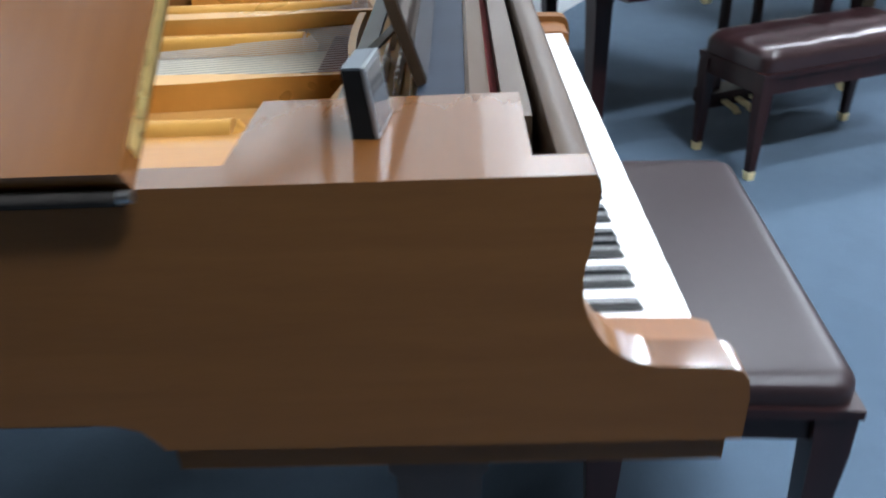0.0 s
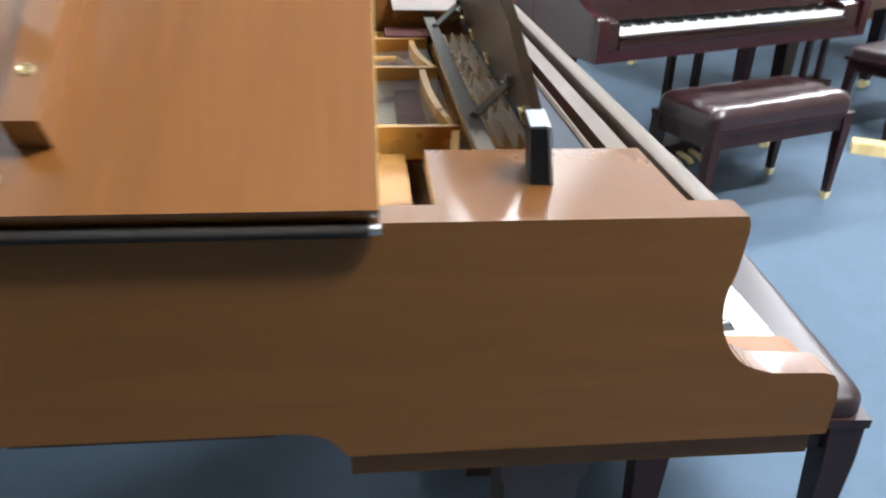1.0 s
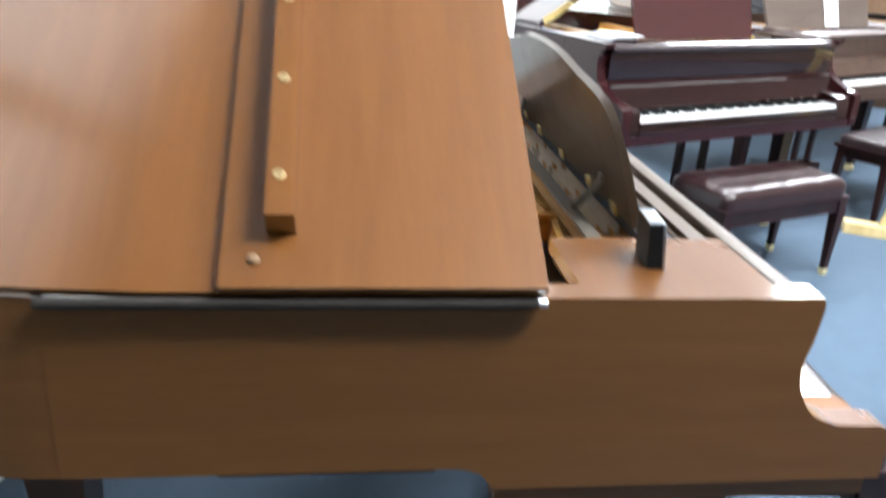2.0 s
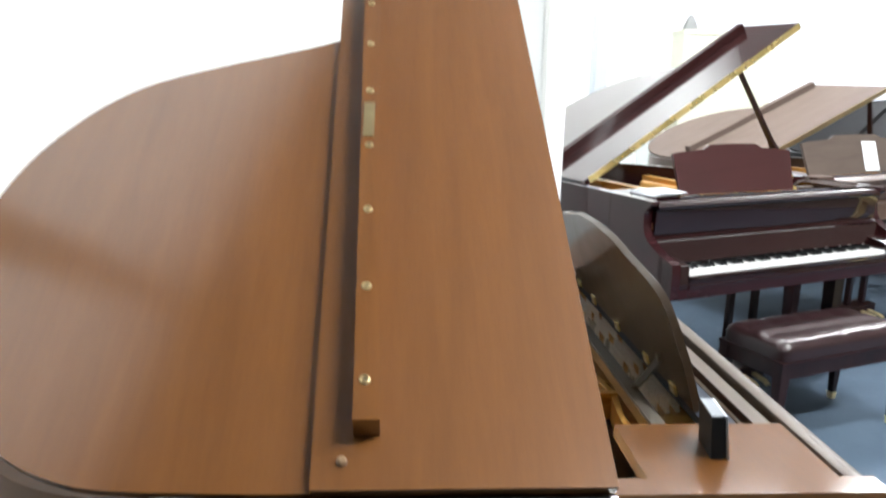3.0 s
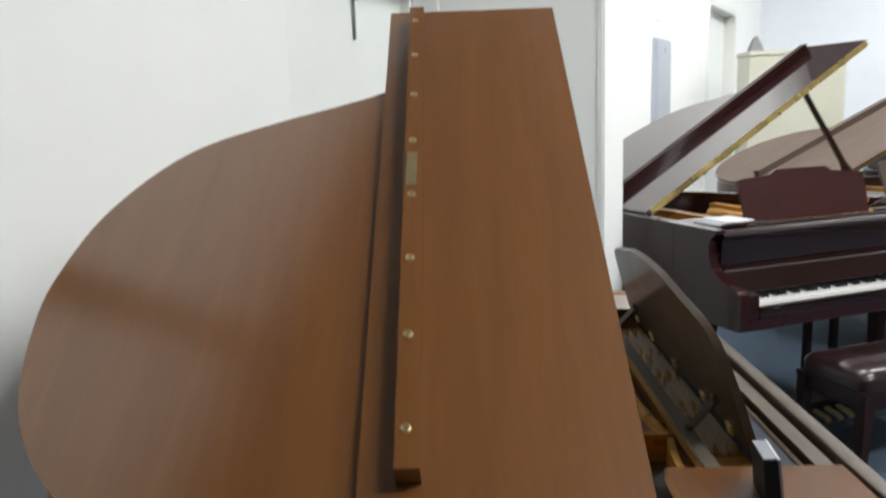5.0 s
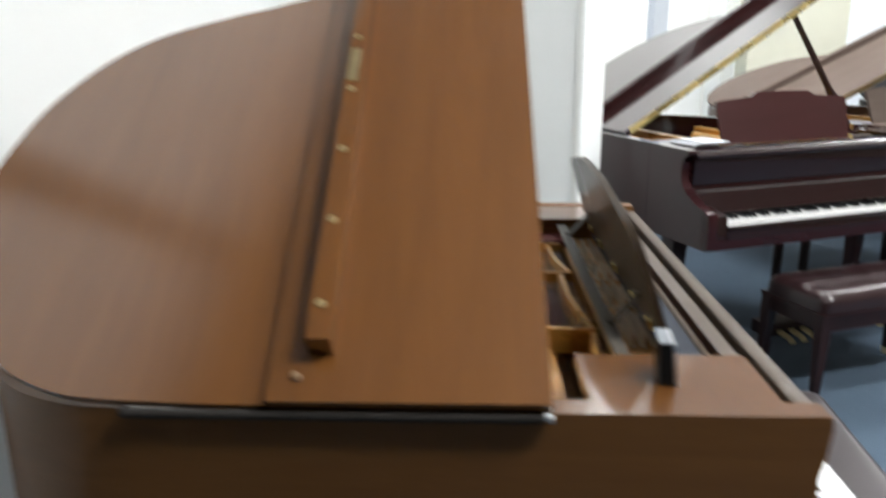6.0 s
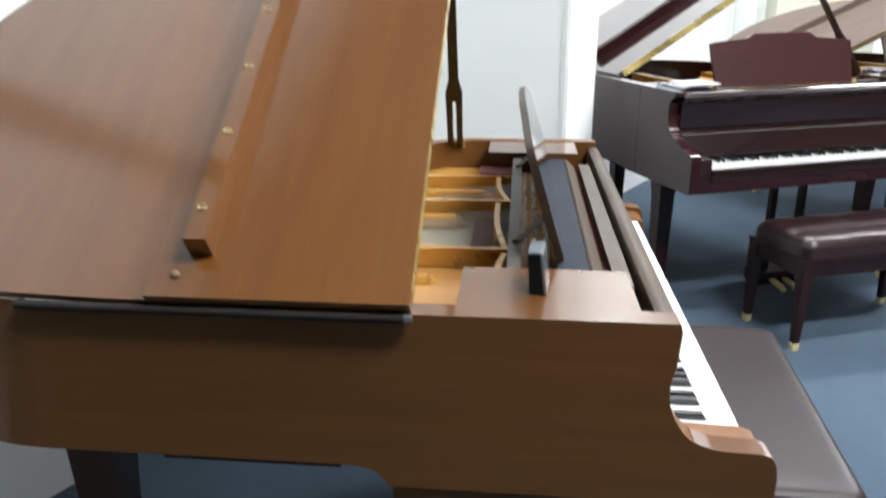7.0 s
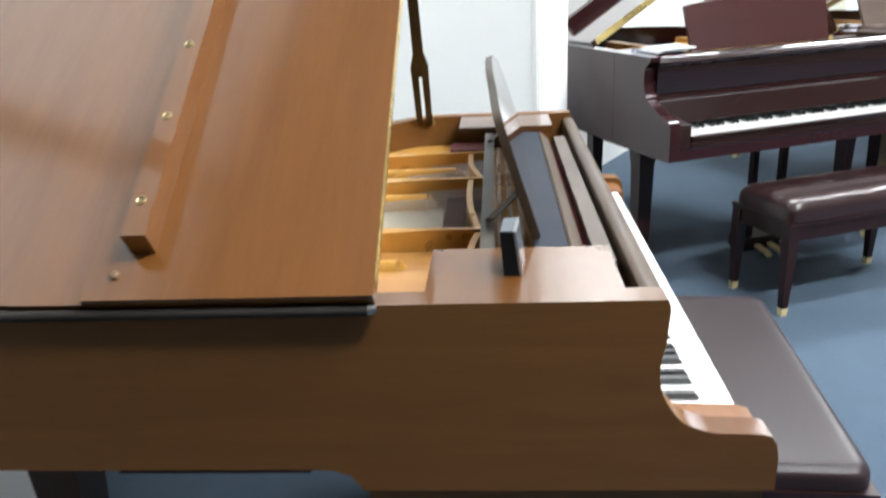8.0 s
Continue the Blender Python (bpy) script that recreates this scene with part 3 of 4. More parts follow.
def grand_piano(name, m, label, group, mats, angle=34.0, detail=True, desk_label="", drop=0.0, stepped=False, wide=False):
    side, lidm, top, legm, hingem, deskm = mats
    p = thing(name, m, label, "grand piano", group)
    # case
    bm = bmesh.new()
    low = 0.612 if stepped else 0.0
    add_prism(bm, arm_side(-1.042, True, low), "y", 0.0, 0.045)
    bass = part("bass_side", bm, side, p, "", 0.002, 2)
    if stepped:
        bm = bmesh.new()
        add_box(bm, -0.2700, -0.2670, -0.0008, 0.002, 0.630, 0.992)
        part("side_joint", bm, side, p, "dark joint between the side panels")
    bm = bmesh.new()
    line = RIM + [(-0.39, 1.478)]
    add_strip(bm, line, inset(line, -0.045 if inset(line, 0.045)[20][0] < line[20][0] else 0.045), low + 0.008 if stepped else 0.726, 1.0)
    part("rim", bm, side, p, "", 0.001, 1)
    # Case tops take the copy whose colour and coat are set for the wall's reflection.
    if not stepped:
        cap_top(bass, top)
    bm = bmesh.new()
    add_prism(bm, arm_side(-0.389, False, low), "y", WIDE - 0.045, WIDE)
    part("treble_side", bm, side, p, "", 0.0025)
    bm = bmesh.new()
    add_box(bm, -0.44, 0.153 if stepped else 0.158, 0.0455 if stepped else 0.012, WIDE - (0.0455 if stepped else 0.012), low or 0.648, low + 0.04 if stepped else 0.687)
    part("key_bed", bm, side, p, "", 0.005)
    bm = bmesh.new()
    inner = [(x * 0.985, 0.01 + y * 0.985) for x, y in RIM]
    add_prism(bm, [(-0.30, 0.02)] + inner + [(-0.30, 1.44)], "z", 0.80, 0.812)
    part("soundboard", bm, spruce, p, "pale spruce soundboard")
    bm = bmesh.new()
    add_box(bm, -0.84, -0.53, 0.02, 0.06, 0.706, 0.7255)
    part("under_beam", bm, dark_wood, p, "dark beam under the case", 0.002)
    # plate
    bm = bmesh.new()
    add_box(bm, -0.250, -0.105, 0.228, 1.246, 0.915, 0.938)
    part("iron_plate", bm, gold, p, "gold-bronzed cast iron plate", 0.004)
    for y0, y1, xa, xb in ((0.228, 0.452, -0.270, -0.262), (0.474, 0.846, -0.262, -0.288), (0.874, 1.124, -0.264, -0.294), (1.150, 1.246, -0.270, -0.294)):
        bm = bmesh.new()
        n = 8
        lo = [(xa + (xb - xa) * k / n - 0.010 * math.sin(math.pi * k / n), y0 + (y1 - y0) * k / n) for k in range(n + 1)]
        add_prism(bm, lo + [(x - 0.013, y) for x, y in reversed(lo)], "z", 0.900, 0.950)
        part("plate_flange", bm, gold, p, "", 0.004)
    for y, h, x1 in ((0.463, 0.955, -1.10), (0.861, 0.952, -1.05), (1.138, 0.952, -0.70)):
        xs = (-0.262, -0.33, -0.38, -0.42, -0.46, -0.50, -0.56, x1)
        ws = (0.0075, 0.0075, 0.009, 0.014, 0.021, 0.026, 0.028, 0.028)
        bm = bmesh.new()
        add_prism(bm, [(x, y - w) for x, w in zip(xs, ws)] + [(x, y + w * 0.7) for x, w in reversed(list(zip(xs, ws)))], "z", h - 0.055, h)
        part("plate_strut", bm, gold, p, "", 0.006, 3)
    bm = bmesh.new()
    add_box(bm, -0.92, -0.34, 0.07, 0.22, 0.880, 0.905)
    part("plate_shelf", bm, gold, p, "", 0.008)
    if detail:
        bm = bmesh.new()
        for k in range(17, 70):
            y = 0.25 + 0.0138 * k
            far = -1.2 if y < 0.7 else -1.2 + (y - 0.7) * 1.05
            add_tube(bm, (-0.262, y, 0.930), (far, y + 0.02, 0.885), 0.0011, n=5)
        tagged(part("string_band", bm, steel, p, "fine steel strings"), kind="stuff")
        bm = bmesh.new()
        rnd = random.Random(4)
        for y0, y1 in ((0.40, 0.600), (0.625, 0.790), (0.83, 0.97), (1.0, 1.14)):
            for k in range(int((y1 - y0) / 0.0155)):
                for r in range(5):
                    x, y = -0.226 + 0.0225 * r, y0 + 0.0155 * k + 0.005 * (r % 2)
                    add_tube(bm, (x, y, 0.938), (x + 0.001, y, 0.964 + rnd.random() * 0.004), 0.0031, 0.0028, n=8)
                    add_tube(bm, (x, y, 0.9395), (x, y, 0.943), 0.0050, n=6)
        tagged(part("tuning_pin_field", bm, pin_steel, p, "rows of steel tuning pins"), kind="stuff")
        for nm, x0, x1, y0, y1, z, mt, lb in (("bass_deck", -1.10, -0.352, 0.050, 0.44, 0.915, spruce, "orange varnished deck"),
                                              ("damper_felt", -0.352, -0.306, 0.475, 0.855, 0.905, felt_dark, "dark damper felt"),
                                              ("string_bed", -1.0, -0.356, 0.475, 0.80, 0.893, cream, "pale bed under the strings"),
                                              ("treble_deck", -0.80, -0.306, 0.88, 1.125, 0.905, gold, "gold-bronzed plate deck"),
                                              ("corner_deck", -0.60, -0.36, 1.15, 1.40, 0.915, gold, "gold-bronzed plate deck"),
                                              ("pin_cloth", -0.236, -0.120, 0.39, 0.797, 0.9392, pin_ground, "gold-brown board between the tuning pins, its colour brightened"),
                                              ("pin_cloth", -0.236, -0.120, 0.82, 1.15, 0.9392, pin_ground, "gold-brown board between the tuning pins, its colour brightened"),
                                              ("corner_felt", -0.36, -0.24, 1.15, 1.246, 0.955, felt_dark, "dark felt block")):
            bm = bmesh.new()
            add_box(bm, x0, x1, y0, y1, z - 0.02, z)
            part(nm, bm, mt, p, lb, 0.004)
        for y, x1 in ((0.36, -0.42), (0.80, -0.40), (1.05, -0.34)):
            bm = bmesh.new()
            add_tube(bm, (-1.0, y, 0.908), (x1, y, 0.908), 0.024, 0.022, 14)
            add_tube(bm, (x1, y, 0.908), (x1 + 0.022, y, 0.900), 0.022, 0.008, 14)
            part("plate_ridge", bm, gold, p)
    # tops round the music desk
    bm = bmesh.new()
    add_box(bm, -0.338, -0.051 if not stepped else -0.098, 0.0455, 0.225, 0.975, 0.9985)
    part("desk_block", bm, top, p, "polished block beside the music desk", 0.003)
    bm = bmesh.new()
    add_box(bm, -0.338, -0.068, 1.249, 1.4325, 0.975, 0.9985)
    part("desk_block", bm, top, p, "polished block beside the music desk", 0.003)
    bm = bmesh.new()
    add_prism(bm, [(-0.262, 0.9765), (-0.236, 0.9765), (-0.236, 0.9825), (-0.262, 0.9825)], "y", 0.226, 1.248)
    part("slide_rail", bm, rail_grey, p, "grey sliding rail", 0.0012)
    bm = bmesh.new()
    add_box(bm, -0.168, -0.110, 0.226, 1.248, 0.966, 0.982)
    part("desk_ledge", bm, slate, p, "dark ledge of the music desk", 0.003)
    bm = bmesh.new()
    add_prism(bm, [(-0.1095, 0.95), (-0.1095, 0.984), (-0.105, 0.987), (-0.080, 0.963), (-0.078, 0.95)], "y", 0.226, 1.225)
    if stepped:
        add_box(bm, -0.0975, -0.079, 0.0455, 0.2255, 0.95, 0.9978)
    railm = walnut_rail if top is walnut_top else top
    part("ledge_rail", bm, railm, p, "", 0.002)
    bm = bmesh.new()
    add_box(bm, -0.0776, -0.0668, 0.0455 if stepped else 0.2258, 1.225, 0.93, 0.945)
    part("felt_strip", bm, felt_red, p, "red felt strip", 0.002)
    bm = bmesh.new()
    add_box(bm, -0.0664, -0.035, 0.0455 if stepped else 0.2258, 1.225, 0.90, 0.970)
    part("top_rail", bm, railm, p, "", 0.003)
    bm = bmesh.new()
    if stepped:      # turned-back top, nosing, and a lower leaf that reaches over the black keys
        fall = [(-0.033, 0.93), (-0.033, 0.990), (-0.029, 0.992), (-0.006, 0.979), (0.001, 0.972), (-0.001, 0.963), (-0.014, 0.956), (-0.016, 0.872),
                (-0.022, 0.842), (-0.002, 0.838), (0.006, 0.831), (0.004, 0.823), (0.050, 0.742), (0.044, 0.737), (-0.020, 0.737), (-0.034, 0.90)]
    else:
        fall = [(-0.026, 0.90), (-0.026, 0.974), (-0.023, 0.981), (-0.015, 0.985), (-0.002, 0.985), (0.007, 0.981), (0.013, 0.972), (0.015, 0.960), (0.013, 0.945), (0.006, 0.930), (0.002, 0.90), (-0.012, 0.80), (-0.012, 0.77), (-0.024, 0.77)]
    add_prism(bm, fall, "y", 0.047, 1.431)
    part("fallboard", bm, railm, p, "", 0.004 if stepped else 0.002, 3)
    # keyboard
    bm = bmesh.new()
    add_box(bm, -0.08, 0.136, 0.106, 1.331, 0.655 if stepped else 0.70, 0.682 if stepped else 0.738)
    part("key_frame", bm, ebony, p)
    whites, blacks = key_layout()
    w = 1.225 / 52
    bm = bmesh.new()
    add_box(bm, -0.01, 0.1375, 0.0006, w - 0.0006, 0.726 if stepped else 0.742, 0.762)
    wk = finish("white_key", bm, ivory, 0.0012, 1)
    bm = bmesh.new()
    add_prism(bm, [(-0.01, 0.763), (-0.01, 0.7745), (0.080, 0.7745), (0.088, 0.763)], "y", -0.0055, 0.0055)
    bk = finish("black_key", bm, ebony, 0.0014, 1)
    for k in whites:
        share("white_key", wk, p, (0, 0.106 + k * w, -drop - (0.0012 if (k * 7) % 5 == 0 else 0.0)))
    for k in blacks:
        share("black_key", bk, p, (0, 0.106 + k * w, -drop))
    for y0, y1 in ((0.0455, 0.104), (1.333, 1.4325)):
        bm = bmesh.new()
        add_prism(bm, [(-0.01, 0.653), (-0.01, 0.780), (0.05, 0.765), (0.120, 0.757), (0.138, 0.750), (0.144, 0.735), (0.146, 0.653)] if stepped else
                  [(-0.01, 0.70), (-0.01, 0.80), (0.02, 0.788), (0.04, 0.775), (0.135, 0.772), (0.155, 0.765), (0.158, 0.70)], "y", y0, y1)
        part("cheek_block", bm, top if stepped else walnut_cheek, p, "", 0.004)
    bm = bmesh.new()
    if stepped:
        add_prism(bm, [(0.139, 0.653), (0.139, 0.703), (0.143, 0.707), (0.151, 0.705), (0.154, 0.698), (0.151, 0.691), (0.148, 0.689), (0.149, 0.668), (0.153, 0.665), (0.153, 0.653)], "y", 0.1045, 1.3325)
    else:
        add_box(bm, 0.139, 0.149, 0.1045, 1.3325, 0.689, 0.744)
    part("key_slip", bm, top, p, "", 0.003)
    # music desk
    lean = Matrix.Translation((-0.163, 0.78 if not stepped else 0.655, 0.986)) @ Matrix.Rotation(radians(-17.5), 4, "Y")
    half = [(-0.480, 0.0), (-0.478, 0.095), (-0.458, 0.164), (-0.438, 0.198), (-0.404, 0.217), (-0.35, 0.229), (-0.25, 0.243), (-0.147, 0.261), (0, 0.268)]
    half = [half[0]] + catmull(half[1:], 4)
    if stepped:
        half = [(-0.355, 0.0), (-0.362, 0.10), (-0.366, 0.190), (-0.33, 0.196), (-0.18, 0.207), (-0.165, 0.217), (-0.145, 0.228), (0, 0.230)]
        if wide:
            half = [(a * 1.5, b * 1.08) for a, b in half]
    pts = half + [(-a, b) for a, b in half[-2::-1]]
    bm = bmesh.new()
    add_prism(bm, pts, "x", -0.007, 0.007)
    dk = part("music_desk", bm, deskm, p, desk_label, 0.003)
    dk.matrix_local = lean
    if not stepped:
        bm = bmesh.new()
        add_prism(bm, [(a * 0.992, 0.002 + b * 0.986) for a, b in pts], "x", 0.0072, 0.0086)
        part("polished_face", bm, desk_face, dk, "glossy front face")
    for y in (0.405, 1.10):
        bm = bmesh.new()
        p0, p1 = Vector((-0.246, y, 0.989)), Vector((-0.186, y + 0.035, 1.036))
        wv = Vector((0.008, -0.004, 0.002))
        tv = (p1 - p0).cross(wv).normalized() * 0.002
        q = [bm.verts.new(e + sx * wv + sy * tv) for e in (p0, p1) for sx, sy in ((-1, -1), (1, -1), (1, 1), (-1, 1))]
        for f in ((3, 2, 1, 0), (4, 5, 6, 7), (0, 1, 5, 4), (1, 2, 6, 5), (2, 3, 7, 6), (3, 0, 4, 7)):
            bm.faces.new([q[i] for i in f])
        add_tube(bm, (-0.246, y + 0.004, 0.985), (-0.246, y + 0.004, 0.994), 0.006, n=10)
        add_box(bm, -0.196, -0.182, y + 0.027, y + 0.043, 1.028, 1.042)
        part("desk_strut", bm, strut_grey, p, "metal desk strut")
    for y in (-0.38, -0.22, 0.0, 0.22, 0.38):
        bm = bmesh.new()
        add_box(bm, -0.012, -0.0072, y - 0.013, y + 0.013, -0.004, 0.016)
        part("hinge", bm, brass, dk, "brass hinge", 0.001)
    # prop
    a, b = Vector((-0.478 if stepped else -0.452, 1.345 if stepped else 1.415, 0.985)), None
    ca, sa = math.cos(radians(angle)), math.sin(radians(angle))
    s = (1.06 if stepped else 1.10) if angle > 28 else 1.30
    b = Vector((-0.474 if stepped else -0.428, s * ca, 1.0 + s * sa - 0.004))
    bm = bmesh.new()
    u = (b - a)
    side_v = Vector((1, 0, 0))
    nrm = u.normalized().cross(side_v).normalized()
    for f0, h0, f1, h1, off in ((0.0, 0.009, 0.27, 0.010, -0.015), (0.0, 0.009, 0.27, 0.010, 0.015), (0.265, 0.0255, 0.31, 0.0255, 0.0), (0.31, 0.0250, 0.37, 0.015, 0.0), (0.37, 0.0148, 1.0, 0.011, 0.0)):
        q = [bm.verts.new(a + u * f + side_v * (off + sx * hw) + nrm * sy * 0.008) for f, hw in ((f0, h0), (f1, h1)) for sx, sy in ((-1, -1), (1, -1), (1, 1), (-1, 1))]
        for f in ((3, 2, 1, 0), (4, 5, 6, 7), (0, 1, 5, 4), (1, 2, 6, 5), (2, 3, 7, 6), (3, 0, 4, 7)):
            bm.faces.new([q[i] for i in f])
    prop = part("lid_prop", bm, dark_desk if top is walnut_top else legm, p, "dark lid prop stick", 0.0015)
    for dx in (-0.026, 0.026):
        bm = bmesh.new()
        add_tube(bm, (a.x + dx, a.y, 0.98), (a.x + dx, a.y, 1.012), 0.004, n=8)
        part("prop_pin", bm, brass, prop, "small brass pin")
    lid_set(p, lidm, hingem, angle, not stepped, -1.02 if wide else -0.86 if stepped else -0.828, -0.450 if stepped else -0.402)
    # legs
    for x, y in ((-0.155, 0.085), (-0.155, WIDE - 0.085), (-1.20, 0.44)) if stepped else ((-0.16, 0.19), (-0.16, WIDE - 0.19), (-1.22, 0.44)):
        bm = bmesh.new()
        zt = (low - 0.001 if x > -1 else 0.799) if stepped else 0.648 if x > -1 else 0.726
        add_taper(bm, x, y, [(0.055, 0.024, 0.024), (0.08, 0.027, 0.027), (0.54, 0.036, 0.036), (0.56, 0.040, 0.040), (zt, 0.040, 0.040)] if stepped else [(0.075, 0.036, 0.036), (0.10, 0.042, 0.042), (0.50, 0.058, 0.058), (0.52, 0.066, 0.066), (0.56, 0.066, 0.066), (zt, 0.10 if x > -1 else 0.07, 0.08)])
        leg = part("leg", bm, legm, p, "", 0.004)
        bm = bmesh.new()
        add_tube(bm, (x, y - 0.016, 0.028), (x, y + 0.016, 0.028), 0.028, n=14)
        add_tube(bm, (x, y, 0.045), (x, y, 0.078), 0.016, n=10)
        part("caster", bm, pale_brass, leg, "brass caster")
    # pedal lyre
    bm = bmesh.new()
    for y in (0.66, 0.82):
        add_box(bm, -0.16, -0.13, y - 0.014, y + 0.014, 0.13, low - 0.001 if stepped else 0.648)
    add_box(bm, -0.20, -0.09, 0.60, 0.88, 0.07, 0.13)
    lyre = part("pedal_lyre", bm, legm, p, "", 0.004)
    for y in (0.67, 0.74, 0.81):
        bm = bmesh.new()
        add_prism(bm, [(-0.09, 0.085), (-0.09, 0.097), (-0.02, 0.085), (0.0, 0.070), (-0.002, 0.062), (-0.02, 0.073)], "y", y - 0.014, y + 0.014)
        part("pedal", bm, pale_brass, lyre, "brass pedal", 0.002)
    return p


def turned(x, y, deg, z=0.0):
    return pose(x, y, z, 0, 0, deg)


RED = turned(0.406, 2.292, -68.0) @ Matrix.Diagonal((1.056, 1.056, 1.056, 1))
BROWN = turned(1.800, 3.368, -63.0) @ Matrix.Diagonal((1.17, 1.03, 1.03, 1))


grand_piano("grand_piano", Matrix(), "satin walnut grand piano with lid raised, flap folded", "grand pianos",
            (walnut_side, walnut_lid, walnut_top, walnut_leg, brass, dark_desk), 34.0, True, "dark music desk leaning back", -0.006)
grand_piano("grand_piano", RED, "high-gloss dark red mahogany grand piano with lid raised", "grand pianos",
            (mahog_side, mahog_lid, mahog_fall, dark_wood, brass, mahog_desk), 30.9, True, "glossy mahogany music desk", 0.042, True)
grand_piano("grand_piano", BROWN, "brown satin grand piano with lid half raised", "grand pianos",
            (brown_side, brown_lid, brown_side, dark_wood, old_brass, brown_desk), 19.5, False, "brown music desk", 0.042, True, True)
grand_piano("grand_piano", turned(3.40, 4.55, -55, 0.0), "black lacquer grand piano in the back row", "grand pianos",
            (black_side, black_side, black_side, black_side, brass, black_side), 24.0, False, "black music desk", 0.042, True)


# ---- benches ----
def cushion(bm, lx, ly, z0, z1, tufts):
    """A padded seat, lx by ly, with rounded sides and, if asked, sunk seams."""
    nx, ny = 22, 34
    grid = []
    for i in range(nx + 1):
        row = []
        for j in range(ny + 1):
            u, v = math.sin((i / nx - 0.5) * math.pi), math.sin((j / ny - 0.5) * math.pi)
            edge = (1 - abs(u) ** (8 if tufts else 20)) * (1 - abs(v) ** (16 if tufts else 40))
            z = z0 + (z1 - z0) * (0.45 + 0.55 * edge ** 0.5)
            if tufts:
                z -= 0.010 * abs(math.cos(math.pi * (u + 1) * 1.5)) ** 14 * edge
                z -= 0.006 * abs(math.cos(math.pi * (v + 1) * 2.0)) ** 20 * edge
            x, y, rad = u * lx / 2, v * ly / 2, 0.045
            dx, dy = abs(x) - (lx / 2 - rad), abs(y) - (ly / 2 - rad)
            if dx > 0 and dy > 0:      # round the corners
                k = max(dx, dy) / math.hypot(dx, dy)
                x, y = math.copysign(lx / 2 - rad + dx * k, x), math.copysign(ly / 2 - rad + dy * k, y)
            row.append(bm.verts.new((x, y, z)))
        grid.append(row)
    for i in range(nx):
        for j in range(ny):
            bm.faces.new((grid[i][j], grid[i + 1][j], grid[i + 1][j + 1], grid[i][j + 1]))
    rim = [grid[i][0] for i in range(nx + 1)] + [grid[nx][j] for j in range(1, ny + 1)] + [grid[i][ny] for i in range(nx - 1, -1, -1)] + [grid[0][j] for j in range(ny - 1, 0, -1)]
    low = [bm.verts.new((v.co.x * 1.0, v.co.y * 1.0, z0)) for v in rim]
    n = len(rim)
    for k in range(n):
        bm.faces.new((rim[(k + 1) % n], rim[k], low[k], low[(k + 1) % n]))
    bm.faces.new(low)


def bench(m, label, lx, ly, height, leather, woodm, tufts, feet, splay=0.02, group="piano benches", pad=0.055, inset_by=0.038, thick=0.024):
    t = thing("piano_bench", m, label, "bench", group)
    bm = bmesh.new()
    cushion(bm, lx, ly, height - pad, height + (0.004 if tufts else 0.0), tufts)
    seat = part("seat", bm, leather, t, "padded leather seat")
    if tufts:
        for sx in (-1, 1):
            bm = bmesh.new()
            add_tube(bm, (sx * lx / 6, -ly / 2 + 0.03, height - 0.0095), (sx * lx / 6, ly / 2 - 0.03, height - 0.0095), 0.0030, n=8)
            part("piping", bm, piping_plum, seat, "lighter seam piping")
    bm = bmesh.new()
    add_box(bm, -lx / 2 - 0.006, lx / 2 + 0.006, -ly / 2 - 0.006, ly / 2 + 0.006, height - pad - 0.020, height - pad - 0.001)
    part("seat_board", bm, woodm, t, "", 0.005)
    bm = bmesh.new()
    ax, ay = lx / 2 - inset_by + 0.008, ly / 2 - inset_by + 0.008
    for s in (-1, 1):
        add_box(bm, -ax, ax, s * ay - 0.011, s * ay + 0.011, height - pad - 0.080, height - pad - 0.0205)
        add_box(bm, s * ax - 0.011, s * ax + 0.011, -ay + 0.012, ay - 0.012, height - pad - 0.080, height - pad - 0.0205)
    part("apron", bm, woodm, t, "", 0.002)
    for sx in (-1, 1):
        for sy in (-1, 1):
            bm = bmesh.new()
            cx, cy = sx * (lx / 2 - inset_by), sy * (ly / 2 - inset_by)
            rings = []
            for z, h, o in ((0.012, thick * 0.55, splay), (height - pad - 0.095, thick, 0.004), (height - pad - 0.0205, thick + 0.003, 0.0)):
                rings.append([bm.verts.new((cx + sx * o + a * h, cy + sy * o + b * h, z)) for a, b in ((-1, -1), (1, -1), (1, 1), (-1, 1))])
            for r0, r1 in zip(rings, rings[1:]):
                for k in range(4):
                    bm.faces.new((r0[k], r0[(k + 1) % 4], r1[(k + 1) % 4], r1[k]))
            bm.faces.new(rings[0][::-1])
            bm.faces.new(rings[-1])
            leg = part("leg", bm, woodm, t, "", 0.003)
            bm = bmesh.new()
            add_taper(bm, cx + sx * splay, cy + sy * splay, [(0.0, thick * 0.54, thick * 0.54), (0.034, thick * 0.66, thick * 0.66)])
            part("foot_cap", bm, pale_brass if feet else woodm, leg, "brass foot cap" if feet else "", 0.001)
    return t


bench(pose(0.307, 0.742, 0, 0, 0, -3.6), "dark brown leather piano bench pushed under the walnut keyboard", 0.41, 0.86, 0.495, leather_brown, dark_wood, False, False, 0.006, pad=0.045, inset_by=0.032, thick=0.030)
bench(pose(1.247, 2.332, 0, 0, 0, -69.5), "plum leather piano bench with brass-capped legs by mahogany piano", 0.36, 0.79, 0.495, leather_plum, dark_wood, True, True, 0.006, pad=0.085, inset_by=0.024)
bench(pose(2.64, 3.31, 0, 0, 0, -62), "brown leather piano bench before the brown grand piano", 0.34, 0.74, 0.48, leather_brown, dark_wood, False, False)


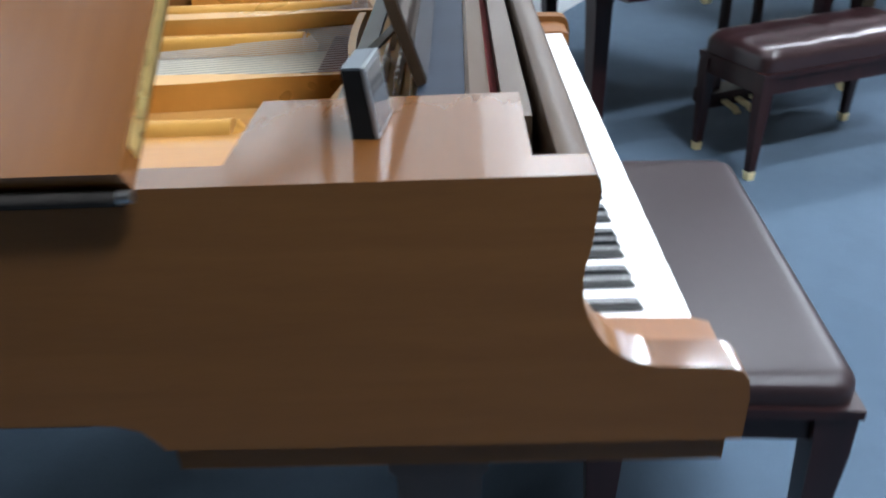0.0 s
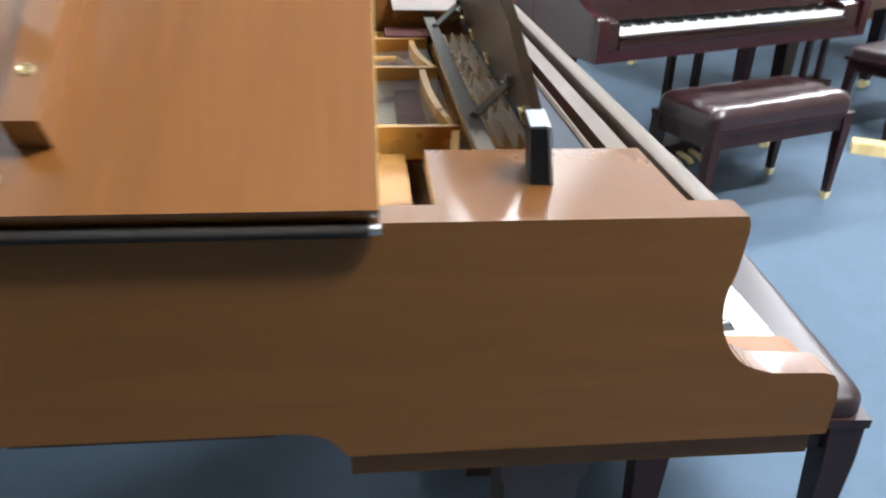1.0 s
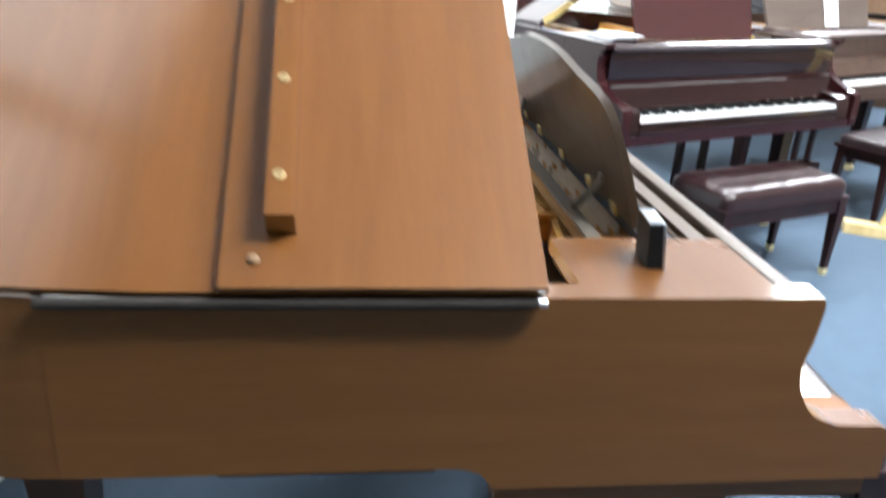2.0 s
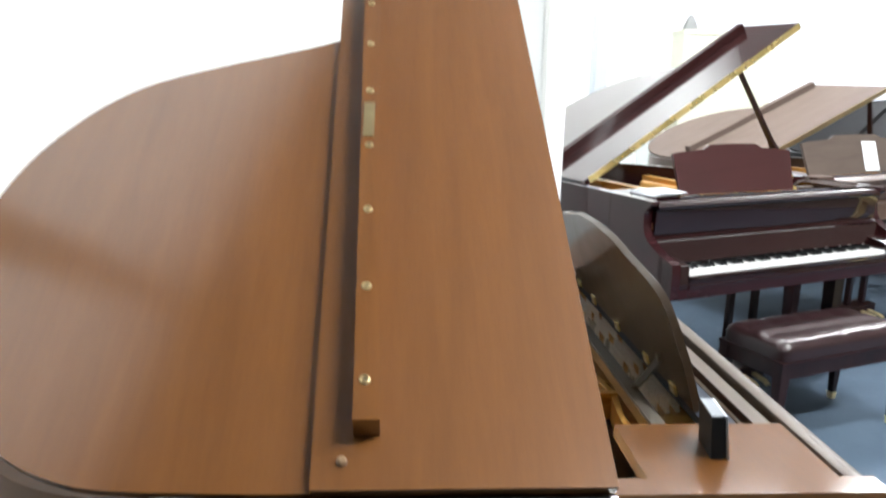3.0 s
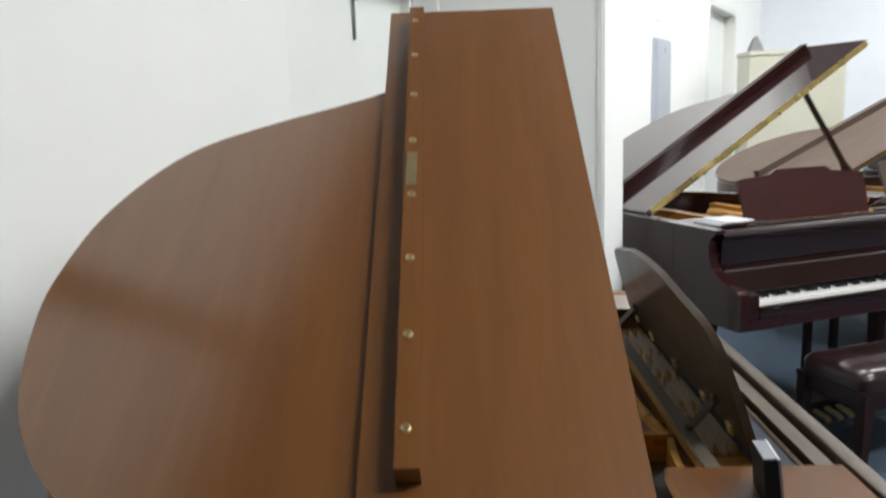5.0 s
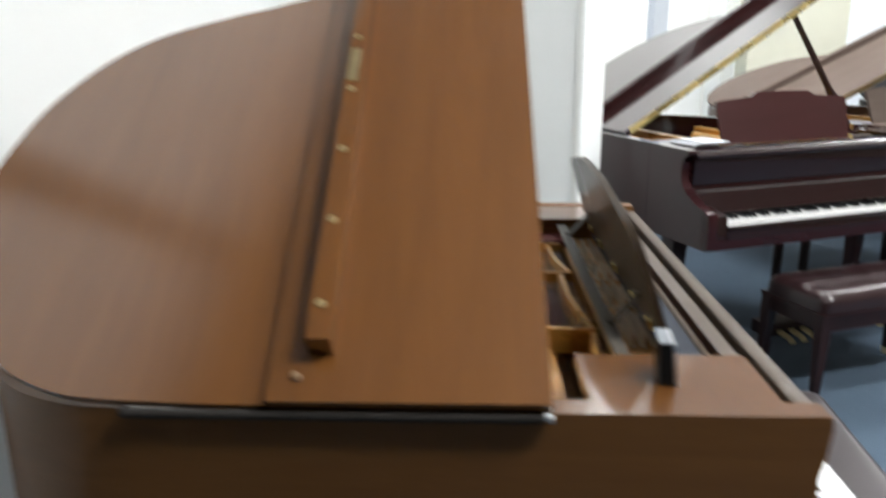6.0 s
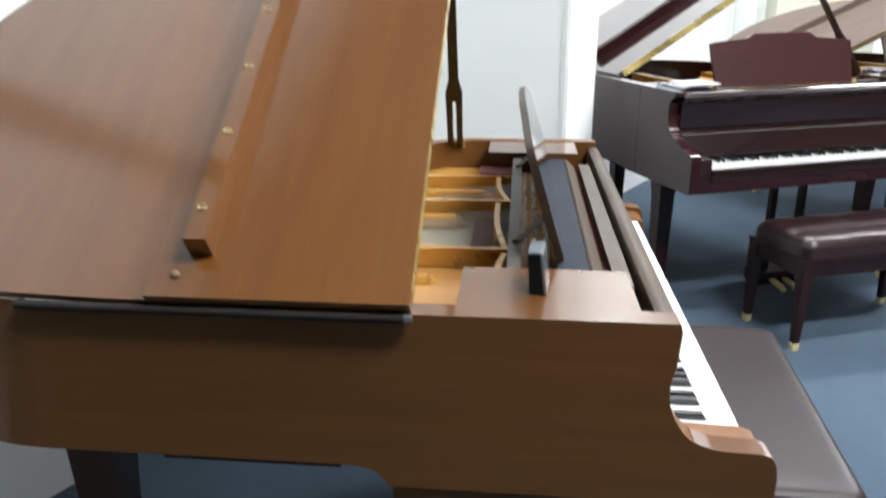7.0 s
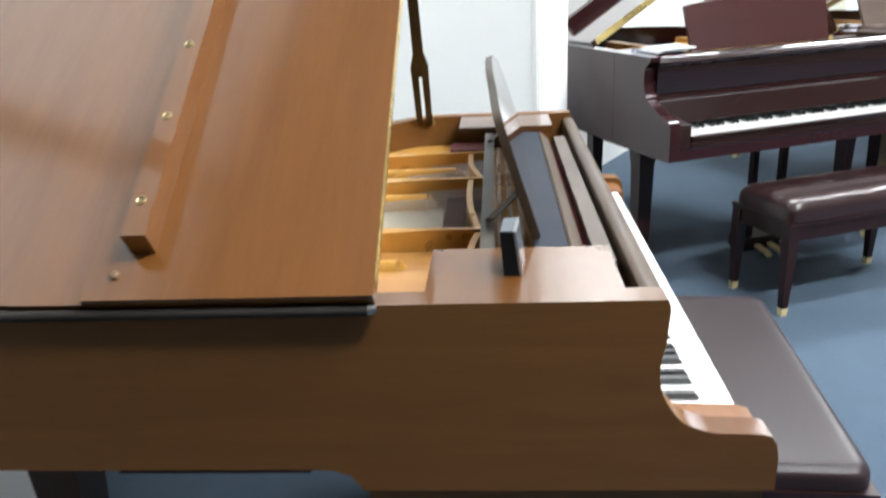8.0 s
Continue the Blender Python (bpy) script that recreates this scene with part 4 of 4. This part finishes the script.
# ---- small things ----
def recorder():
    t = thing("speaker_box", pose(-0.205, 0.134, 0.9987, 0, 0, -6), "small black speaker box with silver front standing on walnut piano", "speaker")
    bm = bmesh.new()
    add_prism(bm, [(-0.0140, 0.0), (0.0095, 0.0), (0.0012, 0.068), (-0.0190, 0.068)], "y", -0.034, 0.034)
    part("case", bm, rubber, t, "", 0.004)
    bm = bmesh.new()
    add_prism(bm, [(0.0100, 0.001), (0.0135, 0.001), (0.0045, 0.071), (0.0010, 0.071)], "y", -0.035, 0.035)
    part("bezel", bm, silver, t, "silver bezel", 0.003, 3)
    bm = bmesh.new()
    add_prism(bm, [(0.0006, 0.0685), (0.0003, 0.0712), (-0.0185, 0.0705), (-0.0188, 0.0685)], "y", -0.033, 0.033)
    part("cap", bm, cap_grey, t, "grey top cap", 0.001)
    bm = bmesh.new()
    add_prism(bm, [(0.0126, 0.005), (0.0135, 0.005), (0.0057, 0.066), (0.0048, 0.066)], "y", -0.031, 0.031)
    part("grille", bm, screen, t, "grey front grille")


recorder()


def sheet_paper():
    a = RED
    bm = bmesh.new()
    for k in range(3):
        add_box(bm, -0.25 + 0.012 * k, -0.085 + 0.007 * k, 0.090 + 0.014 * k, 0.215 + 0.022 * k, 0.9995 + 0.006 * k, 1.0050 + 0.006 * k)
    solid("sheet_music", bm, paper_grey, "loose white sheet music lying on the mahogany piano", "sheet music", m=a)
    b = BROWN @ Matrix.Translation((-0.163, 0.742, 0.986)) @ Matrix.Rotation(radians(-18), 4, "Y")
    bm = bmesh.new()
    add_box(bm, 0.009, 0.011, -0.055, 0.095, 0.012, 0.20)
    solid("music_sheet", bm, paper, "white sheet of music on the brown piano's desk", "sheet music", m=b)


sheet_paper()


def back_room():
    t = thing("partition_cabinet", place(Vector((2.07, 6.55, 0)), 0, Vector((1, -0.05, 0))), "tall beige laminate cabinet against the far wall", "cabinet")
    bm = bmesh.new()
    add_box(bm, 0, 0.88, 0, 0.4, 0, 2.03)
    part("body", bm, beige, t, "", 0.004)
    bm = bmesh.new()
    add_box(bm, -0.01, 0.89, -0.012, 0.41, 2.031, 2.07)
    part("top", bm, beige, t, "", 0.003)
    bm = bmesh.new()
    add_taper(bm, 2.17, 6.70, [(2.0705, 0.06, 0.05), (2.11, 0.055, 0.045), (2.18, 0.03, 0.025), (2.215, 0.01, 0.01)])
    solid("metronome", bm, dull_grey, "grey pyramid metronome on the beige cabinet", "metronome", bevel=0.004)
    # Made-up cabinet, added to darken the white gap under the brown piano's lid.
    t = thing("gap_cabinet", place(Vector((3.85, 7.05, 0)), 0, Vector((1, -0.4, 0))), "added brown wooden cabinet that fills a pale gap in the back row", "cabinet")
    bm = bmesh.new()
    add_box(bm, 0, 1.3, 0, 0.45, 0, 1.34)
    part("body", bm, brown_case, t, "", 0.004)
    bm = bmesh.new()
    add_box(bm, -0.02, 1.32, -0.03, 0.46, 1.341, 1.38)
    part("top", bm, brown_case, t, "", 0.006)
    for x in (0.03, 0.66):
        bm = bmesh.new()
        add_box(bm, x, x + 0.61, -0.02, -0.0005, 0.08, 1.28)
        door = part("door", bm, brown_case, t, "", 0.004)
        bm = bmesh.new()
        add_tube(bm, (x + 0.06, -0.045, 0.75), (x + 0.06, -0.0205, 0.75), 0.014, 0.008)
        part("knob", bm, old_brass, door, "small brass knob")
    s = thing("display_stand", pose(2.30, 2.86, 0, 0, 0, -28), "blond wooden display stand with slanted posts on the carpet", "stand")
    bm = bmesh.new()
    add_box(bm, -0.16, 0.50, -0.05, 0.05, 0.0, 0.06)
    part("base", bm, blond, s, "", 0.005)
    for x in (0.02, 0.40):
        bm = bmesh.new()
        add_prism(bm, [(x, 0.061), (x + 0.06, 0.061), (x + 0.20, 0.80), (x + 0.14, 0.80)], "y", -0.022, 0.022)
        part("post", bm, blond, s, "", 0.004)
    bm = bmesh.new()
    add_box(bm, 0.10, 0.62, -0.03, 0.03, 0.801, 0.86)
    part("top_rail", bm, blond, s, "", 0.004)


back_room()
